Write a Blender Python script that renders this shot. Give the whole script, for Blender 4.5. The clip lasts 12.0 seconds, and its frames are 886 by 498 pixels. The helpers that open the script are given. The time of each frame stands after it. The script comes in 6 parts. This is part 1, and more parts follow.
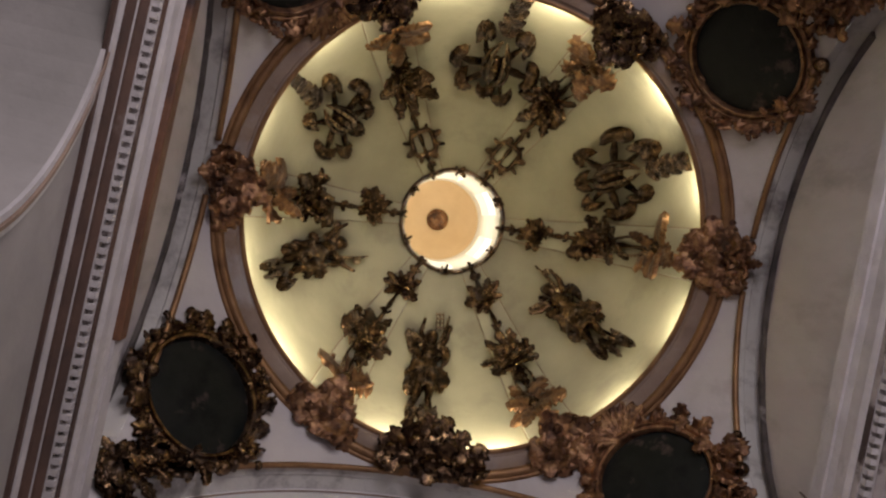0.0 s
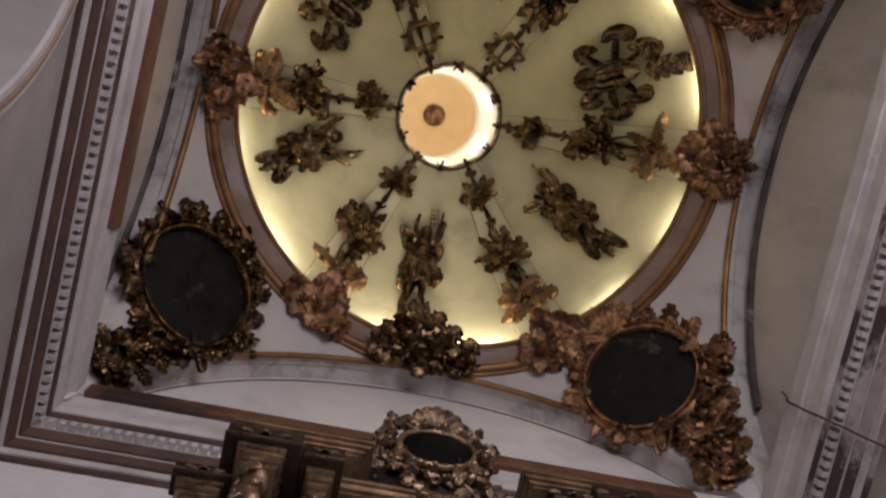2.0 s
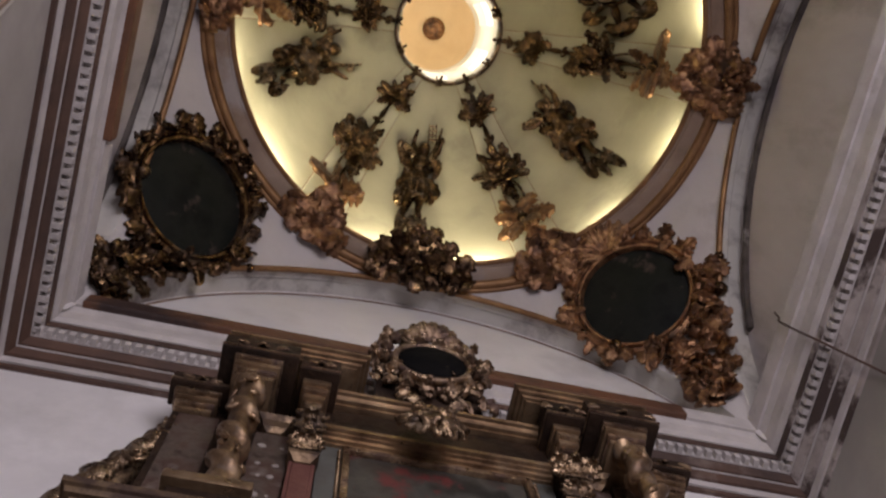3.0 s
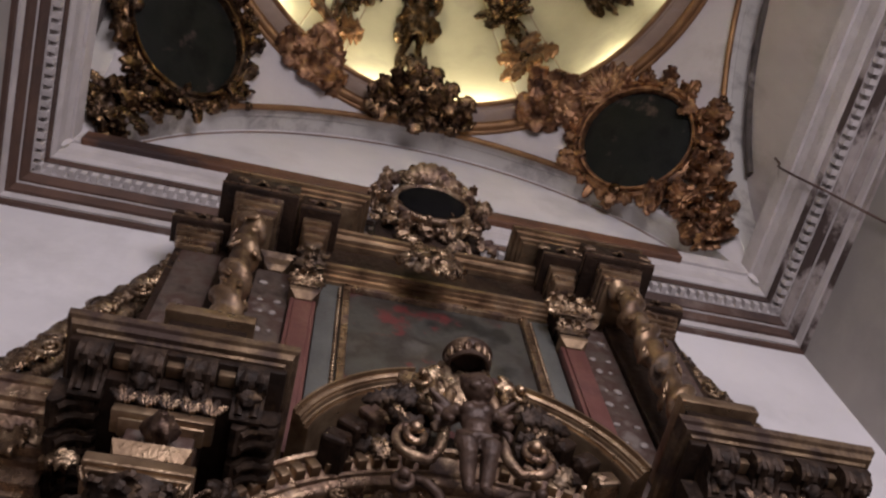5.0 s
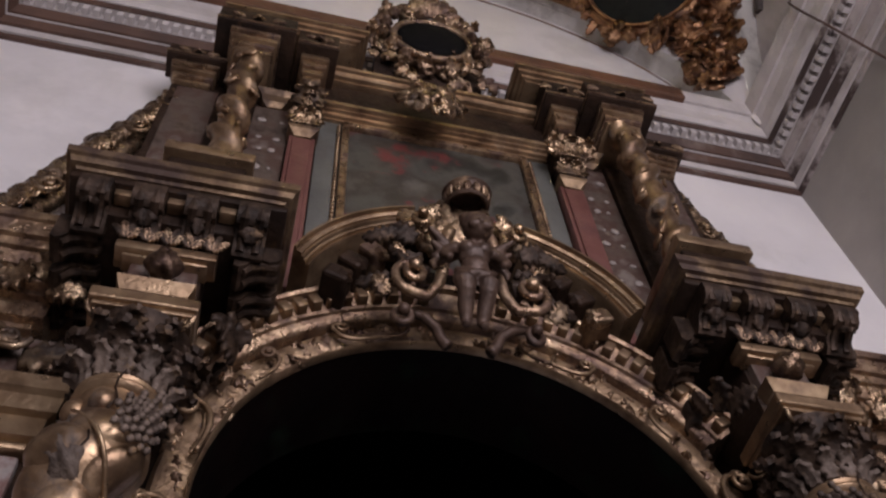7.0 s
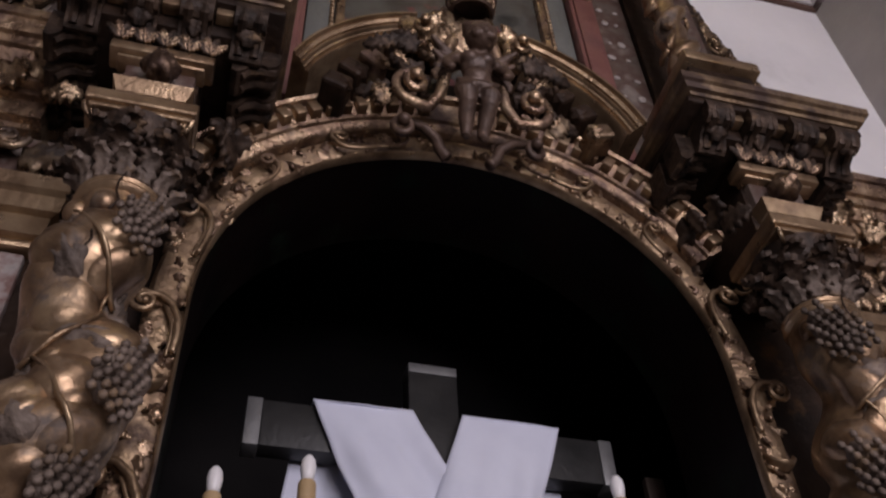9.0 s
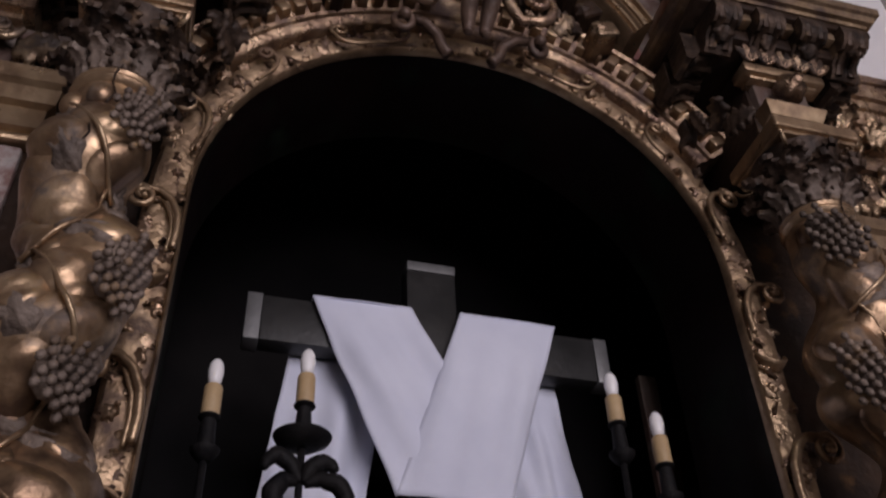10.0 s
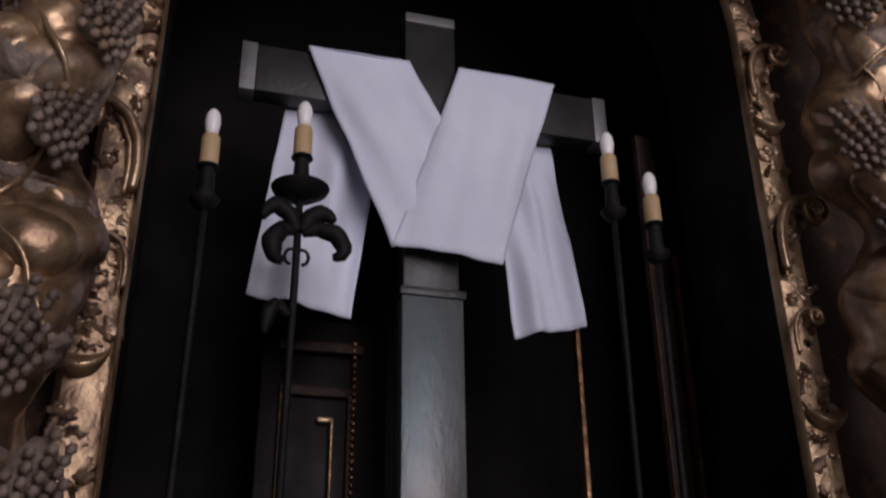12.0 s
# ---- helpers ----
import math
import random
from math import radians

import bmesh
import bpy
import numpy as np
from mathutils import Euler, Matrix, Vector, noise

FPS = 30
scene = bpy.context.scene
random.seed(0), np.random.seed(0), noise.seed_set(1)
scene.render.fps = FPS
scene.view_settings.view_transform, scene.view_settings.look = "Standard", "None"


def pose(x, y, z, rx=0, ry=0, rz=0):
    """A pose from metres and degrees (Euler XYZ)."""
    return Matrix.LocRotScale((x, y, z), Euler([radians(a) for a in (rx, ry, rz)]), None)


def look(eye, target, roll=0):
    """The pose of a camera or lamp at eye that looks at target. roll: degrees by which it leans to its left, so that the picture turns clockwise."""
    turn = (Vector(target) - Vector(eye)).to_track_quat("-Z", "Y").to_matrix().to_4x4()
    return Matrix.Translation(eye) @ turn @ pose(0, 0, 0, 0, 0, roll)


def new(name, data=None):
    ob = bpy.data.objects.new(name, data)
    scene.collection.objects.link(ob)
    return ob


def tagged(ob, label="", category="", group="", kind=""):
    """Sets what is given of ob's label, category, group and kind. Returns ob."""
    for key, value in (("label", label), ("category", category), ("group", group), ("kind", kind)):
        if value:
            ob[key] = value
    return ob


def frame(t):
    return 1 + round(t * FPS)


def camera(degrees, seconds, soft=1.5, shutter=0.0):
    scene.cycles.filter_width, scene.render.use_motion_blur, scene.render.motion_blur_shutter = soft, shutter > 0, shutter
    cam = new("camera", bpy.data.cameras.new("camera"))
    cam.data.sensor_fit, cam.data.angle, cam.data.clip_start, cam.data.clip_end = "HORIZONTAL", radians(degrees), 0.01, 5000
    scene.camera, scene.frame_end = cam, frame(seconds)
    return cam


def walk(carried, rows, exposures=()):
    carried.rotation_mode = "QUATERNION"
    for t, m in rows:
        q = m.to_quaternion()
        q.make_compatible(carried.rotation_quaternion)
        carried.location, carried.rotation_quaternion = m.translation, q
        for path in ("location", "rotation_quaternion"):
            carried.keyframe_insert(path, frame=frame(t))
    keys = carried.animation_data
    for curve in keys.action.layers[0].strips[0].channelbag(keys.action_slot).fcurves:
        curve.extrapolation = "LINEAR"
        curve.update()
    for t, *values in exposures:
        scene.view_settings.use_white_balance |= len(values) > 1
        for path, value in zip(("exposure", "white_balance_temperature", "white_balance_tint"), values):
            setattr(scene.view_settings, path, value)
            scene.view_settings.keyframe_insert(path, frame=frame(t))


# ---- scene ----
cam = camera(49.8, 12.0, soft=2.2, shutter=0.4)
# t, x, y, z, then the turn about x, y, z in degrees: a camera held in one spot, tilting down
ROWS = [
    (0.0, -0.589, 0.055, 1.600, 177.99, 3.27, -10.27),
    (0.5, -0.589, 0.055, 1.600, 177.14, 3.32, -10.63),
    (1.0, -0.589, 0.055, 1.600, 175.80, 3.38, -10.88),
    (1.5, -0.589, 0.055, 1.600, 174.11, 3.40, -11.08),
    (2.0, -0.589, 0.055, 1.600, 171.70, 3.45, -11.62),
    (2.5, -0.589, 0.055, 1.600, 169.26, 3.47, -12.08),
    (3.0, -0.589, 0.055, 1.600, 166.64, 3.47, -12.45),
    (5.0, -0.589, 0.055, 1.600, 157.10, 3.26, -13.15),
    (5.5, -0.589, 0.055, 1.600, 154.80, 3.24, -13.18),
    (6.0, -0.589, 0.055, 1.600, 152.30, 3.17, -13.32),
    (6.5, -0.589, 0.055, 1.600, 149.91, 3.17, -13.35),
    (8.5, -0.589, 0.055, 1.600, 139.08, 2.42, -14.45),
    (9.0, -0.589, 0.055, 1.600, 136.09, 2.14, -14.79),
    (9.5, -0.589, 0.055, 1.600, 133.24, 1.93, -15.03),
    (10.0, -0.589, 0.055, 1.600, 130.00, 1.62, -15.33),
    (10.5, -0.589, 0.055, 1.600, 126.74, 1.37, -15.54),
    (11.0, -0.589, 0.055, 1.600, 123.00, 1.07, -15.81),
    (11.5, -0.589, 0.055, 1.600, 119.32, 0.73, -16.10),
    (12.0, -0.589, 0.055, 1.600, 115.39, 0.58, -16.20),
]
walk(cam, [(t, pose(x, y, z, rx, ry, rz)) for t, x, y, z, rx, ry, rz in ROWS], [(0, 0.05), (2.5, 0.07), (3.1, 0.17), (5, 0.38), (6.5, 0.38), (8.5, 0.27), (12, 0.17)])

# ---- light ----
world = bpy.data.worlds.new("world")
scene.world = world
world.use_nodes = True
world.node_tree.nodes["Background"].inputs[0].default_value = (1.0, 0.95, 0.85, 1)
world.node_tree.nodes["Background"].inputs[1].default_value = 1.6


def area(name, m, sx, sy, power, colour, spread=180):
    data = bpy.data.lights.new(name, "AREA")
    data.shape, data.size, data.size_y, data.energy, data.color = "RECTANGLE", sx, sy, power, colour
    data.spread = radians(spread)
    ob = new(name, data)
    ob.matrix_world = m
    return ob


COOL, WARM, CREAM = (1.0, 0.905, 0.99), (1.0, 0.84, 0.66), (1.0, 0.9, 0.62)
# daylight of the nave through the open south side
area("nave_light", look((0.6, -3.4, 3.6), (-0.4, 1.9, 4.6)), 2.8, 3.6, 156, COOL)
# lamps lying on the ledge at the foot of the dome: azimuth, watts
for az, watts in ((15, 3), (40, 3), (75, 9), (99, 14), (137, 14), (160, 8), (196, 5), (221, 5.5), (256, 6), (281, 6), (316, 5), (341, 3.5)):
    a = radians(az)
    eye = Vector((1.585 * math.cos(a), 1.585 * math.sin(a), 8.16))
    aim = Vector((1.76 * math.cos(a), 1.76 * math.sin(a), 8.75))
    area("ledge_lamp", look(eye, aim), 0.3, 0.06, watts, CREAM, 95)
# daylight in the windows of the lantern
for k in range(6):
    a = radians(28 + 60 * k)
    area("lantern_daylight", look((0.6 * math.cos(a), 0.6 * math.sin(a), 11.65), (0, 0, 11.75)), 0.22, 1.0, 1.7, WARM)


# ---- materials ----
def material(name, colours, scale=3.0, rough=(0.6, 0.8), metal=0.0, bump=0.15, bump_scale=40.0, detail=8.0, stain=None, stain_scale=1.2, stain_at=(0.52, 0.66), stretch=(1, 1, 1), island=0.0, spec=0.5):
    """colours blend by a noise of that scale; stain is a second colour in larger patches; bump is fine relief."""
    m = bpy.data.materials.new(name)
    m.use_nodes = True
    n, l = m.node_tree.nodes, m.node_tree.links
    b = n["Principled BSDF"]
    b.inputs["Specular IOR Level"].default_value = spec
    pos = n.new("ShaderNodeNewGeometry")
    mp = n.new("ShaderNodeMapping")
    mp.inputs["Scale"].default_value = stretch
    l.new(pos.outputs["Position"], mp.inputs[0])

    def tex(s, d=detail, r=0.6):
        t = n.new("ShaderNodeTexNoise")
        t.inputs["Scale"].default_value, t.inputs["Detail"].default_value, t.inputs["Roughness"].default_value = s, d, r
        l.new(mp.outputs[0], t.inputs["Vector"])
        return t

    def ramp(src, stops):
        r = n.new("ShaderNodeValToRGB")
        e = r.color_ramp.elements
        while len(e) < len(stops):
            e.new(0.5)
        for el, (p, c) in zip(e, stops):
            el.position, el.color = p, (*c, 1) if len(c) == 3 else c
        l.new(src, r.inputs[0])
        return r

    base = tex(scale)
    k = len(colours)
    col = ramp(base.outputs["Fac"], [(0.33 + 0.34 * i / max(1, k - 1), c) for i, c in enumerate(colours)])
    out = col.outputs[0]
    if stain:
        big = tex(stain_scale, 6.0, 0.65)
        mask = ramp(big.outputs["Fac"], [(stain_at[0], (0, 0, 0)), (stain_at[1], (1, 1, 1))])
        mix = n.new("ShaderNodeMix")
        mix.data_type = "RGBA"
        mix.inputs["B"].default_value = (*stain, 1)
        l.new(mask.outputs[0], mix.inputs["Factor"])
        l.new(out, mix.inputs["A"])
        out = mix.outputs["Result"]
    if island:
        info = n.new("ShaderNodeObjectInfo")
        hsv = n.new("ShaderNodeHueSaturation")
        rng = n.new("ShaderNodeMapRange")
        rng.inputs["To Min"].default_value, rng.inputs["To Max"].default_value = 1 - island, 1 + island
        l.new(info.outputs["Random"], rng.inputs[0])
        l.new(rng.outputs[0], hsv.inputs["Value"])
        l.new(out, hsv.inputs["Color"])
        out = hsv.outputs[0]
    l.new(out, b.inputs["Base Color"])
    rr = tex(scale * 2.3)
    rm = n.new("ShaderNodeMapRange")
    rm.inputs["From Min"].default_value, rm.inputs["From Max"].default_value = 0.3, 0.7
    rm.inputs["To Min"].default_value, rm.inputs["To Max"].default_value = rough
    l.new(rr.outputs["Fac"], rm.inputs[0])
    l.new(rm.outputs[0], b.inputs["Roughness"])
    b.inputs["Metallic"].default_value = metal
    if stain and metal:
        # dust and worn patches are not metal
        for src, dst, lo, hi in ((None, b.inputs["Metallic"], metal, metal * 0.12), (rm.outputs[0], b.inputs["Roughness"], 0.0, 0.3)):
            mr = n.new("ShaderNodeMapRange")
            mr.inputs["To Min"].default_value, mr.inputs["To Max"].default_value = lo, hi
            l.new(mask.outputs[0], mr.inputs[0])
            res = mr.outputs[0]
            if src:
                add = n.new("ShaderNodeMath")
                l.new(src, add.inputs[0])
                l.new(res, add.inputs[1])
                res = add.outputs[0]
            l.new(res, dst)
    if bump:
        bt = tex(bump_scale, 4.0)
        bn = n.new("ShaderNodeBump")
        bn.inputs["Strength"].default_value, bn.inputs["Distance"].default_value = bump, 0.02
        l.new(bt.outputs["Fac"], bn.inputs["Height"])
        l.new(bn.outputs[0], b.inputs["Normal"])
    return m


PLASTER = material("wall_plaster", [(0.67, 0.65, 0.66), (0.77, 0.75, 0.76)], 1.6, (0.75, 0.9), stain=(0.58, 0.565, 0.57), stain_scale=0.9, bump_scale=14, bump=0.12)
# Wall plaster again, with the side walls' shade put into a darker base.
SHADED_PLASTER = material("shaded_side_plaster", [(0.3, 0.28, 0.26), (0.39, 0.36, 0.34)], 1.6, (0.75, 0.9), stain=(0.29, 0.27, 0.255), stain_scale=1.1, bump_scale=14, bump=0.15)
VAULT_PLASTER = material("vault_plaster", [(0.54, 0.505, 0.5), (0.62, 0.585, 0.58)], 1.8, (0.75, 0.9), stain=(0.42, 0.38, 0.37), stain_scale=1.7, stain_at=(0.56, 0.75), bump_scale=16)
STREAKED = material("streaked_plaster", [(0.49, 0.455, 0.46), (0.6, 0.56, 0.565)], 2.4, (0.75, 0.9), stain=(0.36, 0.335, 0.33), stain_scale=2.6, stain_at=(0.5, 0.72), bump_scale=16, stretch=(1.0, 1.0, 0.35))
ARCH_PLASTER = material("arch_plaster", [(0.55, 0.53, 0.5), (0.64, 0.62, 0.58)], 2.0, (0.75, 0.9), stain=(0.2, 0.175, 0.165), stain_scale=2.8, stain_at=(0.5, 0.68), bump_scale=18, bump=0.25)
DOME_PAINT = material("dome_paint", [(0.36, 0.33, 0.24), (0.43, 0.4, 0.292)], 2.2, (0.45, 0.65), stain=(0.3, 0.275, 0.205), stain_scale=1.4, bump_scale=10, bump=0.1)
RIB_PAINT = material("rib_paint", [(0.4, 0.375, 0.285), (0.46, 0.435, 0.335)], 2.2, (0.6, 0.8), bump_scale=10, bump=0.1)
BAND_WHITE = material("cornice_white", [(0.46, 0.43, 0.42), (0.62, 0.58, 0.57)], 5, (0.7, 0.9), stain=(0.3, 0.27, 0.25), stain_scale=2.5, stain_at=(0.58, 0.75), bump_scale=30, bump=0.3)
BAND_BROWN = material("cornice_brown", [(0.05, 0.03, 0.025), (0.12, 0.065, 0.045)], 3, (0.6, 0.8), stain=(0.22, 0.17, 0.145), stain_scale=1.6, stain_at=(0.62, 0.72), bump_scale=30, bump=0.3)
STAINED_LINE = material("stained_line", [(0.035, 0.028, 0.026), (0.13, 0.11, 0.1)], 5, (0.7, 0.9), stain=(0.45, 0.41, 0.4), stain_scale=2.6, stain_at=(0.6, 0.7), bump_scale=30, bump=0.3)
FADED_BROWN = material("faded_cornice_brown", [(0.3, 0.26, 0.24), (0.48, 0.43, 0.41)], 4, (0.7, 0.9), stain=(0.06, 0.04, 0.035), stain_scale=2.4, stain_at=(0.46, 0.54), bump_scale=30, bump=0.3)
BEAM_BROWN = material("beam_brown", [(0.06, 0.03, 0.02), (0.2, 0.085, 0.04)], 1.6, (0.45, 0.7), stain=(0.035, 0.02, 0.018), stain_scale=1.2, stain_at=(0.5, 0.6), bump_scale=30, bump=0.25)
RING_PAINT = material("ring_moulding", [(0.2, 0.13, 0.09), (0.33, 0.24, 0.18)], 3, (0.45, 0.7), stain=(0.36, 0.31, 0.29), stain_scale=1.8, bump_scale=26, bump=0.25)
RING_GILT = material("ring_gilding", [(0.16, 0.08, 0.035), (0.36, 0.2, 0.09)], 4, (0.35, 0.55), metal=0.5, bump_scale=26, bump=0.2)
GOLD = material("aged_gold", [(0.055, 0.036, 0.028), (0.25, 0.17, 0.105), (0.56, 0.425, 0.28)], 16, (0.17, 0.36), metal=0.92, stain=(0.035, 0.022, 0.015), stain_scale=6, stain_at=(0.52, 0.68), bump_scale=70, bump=0.3, island=0.3)
COLUMN_GOLD = material("dusty_column_gold", [(0.125, 0.078, 0.052), (0.3, 0.2, 0.122), (0.5, 0.36, 0.225)], 9, (0.28, 0.45), metal=0.85, stain=(0.1, 0.075, 0.06), stain_scale=7, stain_at=(0.54, 0.66), bump_scale=34, bump=0.15, island=0.15)
DOME_GOLD = material("dark_gold", [(0.032, 0.019, 0.013), (0.1, 0.058, 0.032), (0.34, 0.22, 0.11)], 14, (0.13, 0.3), metal=0.95, stain=(0.03, 0.018, 0.013), stain_scale=5, stain_at=(0.54, 0.7), bump_scale=50, bump=0.3, island=0.35)
COPPER = material("coppery_gold", [(0.08, 0.04, 0.026), (0.24, 0.125, 0.065), (0.42, 0.25, 0.13)], 14, (0.26, 0.5), metal=0.8, stain=(0.06, 0.028, 0.018), stain_scale=5, stain_at=(0.55, 0.7), bump_scale=50, bump=0.3, island=0.3)
MOULD_GOLD = material("moulding_gold", [(0.14, 0.088, 0.054), (0.34, 0.235, 0.145), (0.5, 0.37, 0.235)], 7, (0.25, 0.45), metal=0.8, stain=(0.08, 0.04, 0.022), stain_scale=4, stain_at=(0.55, 0.72), bump_scale=60, bump=0.15, island=0.1)
# Dark brown gilt wood, lowered further so recesses hold shade in their colour.
DARK_SHADED_WOOD = material("dark_shaded_gilt_wood", [(0.014, 0.009, 0.007), (0.042, 0.024, 0.015)], 8, (0.4, 0.65), metal=0.15, stain=(0.13, 0.07, 0.03), stain_scale=7, stain_at=(0.6, 0.75), bump_scale=40, bump=0.3, island=0.2, spec=0.2)
FRAME_WOOD = material("carved_frame_gold", [(0.085, 0.053, 0.042), (0.26, 0.175, 0.115), (0.52, 0.385, 0.25)], 12, (0.2, 0.42), metal=0.85, stain=(0.08, 0.045, 0.035), stain_scale=7, stain_at=(0.52, 0.66), bump_scale=60, bump=0.35, island=0.25)
GREY_PANEL = material("grey_green_panel", [(0.085, 0.087, 0.078), (0.14, 0.142, 0.13)], 4, (0.5, 0.7), stain=(0.1, 0.095, 0.085), stain_scale=6, bump_scale=40, bump=0.15)
RED_PANEL = material("red_panel", [(0.12, 0.043, 0.036), (0.19, 0.08, 0.066)], 5, (0.45, 0.65), stain=(0.12, 0.05, 0.045), stain_scale=5, bump_scale=40, bump=0.15)
MARBLED = material("marbled_panel", [(0.045, 0.027, 0.021), (0.1, 0.075, 0.06), (0.07, 0.036, 0.027), (0.17, 0.14, 0.12)], 7, (0.5, 0.7), bump_scale=40, bump=0.2)
FADED_PANEL = material("faded_panel", [(0.15, 0.1, 0.09), (0.3, 0.25, 0.23), (0.2, 0.11, 0.095), (0.4, 0.35, 0.33), (0.22, 0.22, 0.22)], 6, (0.55, 0.75), bump_scale=40, bump=0.15)
CARVED_BROWN = material("carved_brown", [(0.045, 0.027, 0.02), (0.125, 0.078, 0.055)], 14, (0.35, 0.55), metal=0.3, stain=(0.3, 0.2, 0.12), stain_scale=9, stain_at=(0.6, 0.72), bump_scale=60, bump=0.2)
PAINTING = material("old_painting", [(0.02, 0.02, 0.018), (0.075, 0.072, 0.062), (0.04, 0.032, 0.026), (0.11, 0.1, 0.085)], 4, (0.45, 0.6), stain=(0.15, 0.03, 0.03), stain_scale=3.4, stain_at=(0.57, 0.62), bump_scale=50, bump=0.05)
DARK_PAINTING = material("darkened_painting", [(0.004, 0.005, 0.005), (0.012, 0.013, 0.012), (0.007, 0.009, 0.008)], 5, (0.45, 0.6), stain=(0.075, 0.055, 0.045), stain_scale=4.5, stain_at=(0.6, 0.7), bump_scale=30, bump=0.05, spec=0.12)
# Near-black base: the gloom of the deep recess is put into the colour.
RECESS_SHADE = material("recess_shade", [(0.004, 0.004, 0.0045), (0.009, 0.008, 0.008)], 3, (0.6, 0.8), bump_scale=30, bump=0.1, spec=0.06)
# Reddish and green paint taken almost to black to hold the niche's shade.
NICHE_SHADED_PAINT = material("niche_shaded_paint", [(0.003, 0.002, 0.002), (0.009, 0.0045, 0.004)], 4, (0.4, 0.6), stain=(0.008, 0.013, 0.008), stain_scale=5, bump_scale=30, bump=0.1, spec=0.12)
CROSS_WOOD = material("black_cross_wood", [(0.012, 0.012, 0.012), (0.028, 0.027, 0.026)], 6, (0.35, 0.5), bump_scale=50, bump=0.1)
PEWTER = material("pewter", [(0.1, 0.1, 0.1), (0.17, 0.17, 0.17)], 9, (0.4, 0.6), metal=0.4, bump_scale=40, bump=0.1)
PALE_SHAFT = material("silvered_shaft", [(0.045, 0.045, 0.045), (0.11, 0.11, 0.11), (0.09, 0.12, 0.13)], 3, (0.25, 0.45), metal=0.3, bump_scale=40, bump=0.1, stretch=(1, 1, 0.4))
LINEN = material("white_linen", [(0.62, 0.645, 0.765), (0.7, 0.725, 0.835)], 4, (0.85, 0.95), bump_scale=260, bump=0.12)
IRON = material("black_iron", [(0.004, 0.004, 0.005), (0.012, 0.011, 0.011)], 20, (0.5, 0.7), bump_scale=90, bump=0.2, spec=0.15)
WAX = material("candle_sleeve", [(0.42, 0.29, 0.15), (0.5, 0.36, 0.2)], 20, (0.5, 0.65), bump_scale=90, bump=0.1)
BULB = material("frosted_bulb", [(0.82, 0.8, 0.8), (0.88, 0.87, 0.87)], 10, (0.25, 0.35), bump=0)
LANTERN_PAINT = material("lantern_paint", [(0.72, 0.52, 0.3), (0.8, 0.6, 0.36)], 3, (0.6, 0.8), bump_scale=12, bump=0.1)
LANTERN_WHITE = material("lantern_white", [(0.8, 0.76, 0.66), (0.86, 0.83, 0.74)], 3, (0.6, 0.8), bump_scale=12, bump=0.1)
FLOOR_STONE = material("floor_stone", [(0.22, 0.19, 0.16), (0.32, 0.28, 0.24)], 3, (0.35, 0.6), bump_scale=30)


# ---- geometry helpers ----
def part(name, bm, mat, parent=None, label="", smooth=None):
    """Links a bmesh as one mesh object under a thing or a part."""
    me = bpy.data.meshes.new(name)
    bmesh.ops.recalc_face_normals(bm, faces=bm.faces)
    bm.to_mesh(me)
    bm.free()
    me.materials.append(mat)
    if smooth is not None:
        me.polygons.foreach_set("use_smooth", [True] * len(me.polygons))
        if smooth < 180:
            me.set_sharp_from_angle(angle=radians(smooth))
    ob = new(name, me)
    ob.parent = parent
    if label:
        ob["label"] = label
    return ob


def piece(name, me, parent, m):
    """One more object on a shared mesh."""
    ob = new(name, me)
    ob.parent = parent
    ob.matrix_basis = m
    return ob


def thing(name, label, category, m=None, group="", kind=""):
    e = new(name)
    if m is not None:
        e.matrix_basis = m
    return tagged(e, label, category, group, kind)


def box(bm, x0, x1, y0, y1, z0, z1, bevel=0.0, m=None):
    r = bmesh.ops.create_cube(bm, size=1.0)
    v = r["verts"]
    bmesh.ops.transform(bm, matrix=Matrix.Translation(((x0 + x1) / 2, (y0 + y1) / 2, (z0 + z1) / 2)) @ Matrix.Diagonal((x1 - x0, y1 - y0, z1 - z0, 1)), verts=v)
    if bevel:
        es = {e for w in v for e in w.link_edges}
        r = bmesh.ops.bevel(bm, geom=list(es), offset=bevel, segments=2, profile=0.5, affect="EDGES")
        v = list({w for f in r["faces"] for w in f.verts} | {w for w in v if w.is_valid})
    if m is not None:
        bmesh.ops.transform(bm, matrix=m, verts=v)
    return bm


def tube(bm, pts, radii, n=8, close=True):
    """A tube of round section along points."""
    pts = [Vector(p) for p in pts]
    if not hasattr(radii, "__len__"):
        radii = [radii] * len(pts)
    radii = [float(r) for r in radii]
    rings, side = [], None
    for i, p in enumerate(pts):
        d = (pts[min(i + 1, len(pts) - 1)] - pts[max(i - 1, 0)]).normalized()
        if side is None:
            side = d.orthogonal().normalized()
        side = (side - d * side.dot(d)).normalized()
        up = d.cross(side)
        rings.append([bm.verts.new(p + radii[i] * (math.cos(2 * math.pi * j / n) * side + math.sin(2 * math.pi * j / n) * up)) for j in range(n)])
    for a, b in zip(rings, rings[1:]):
        for j in range(n):
            bm.faces.new((a[j], a[(j + 1) % n], b[(j + 1) % n], b[j]))
    if close:
        bm.faces.new(rings[0][::-1])
        bm.faces.new(rings[-1])
    return bm


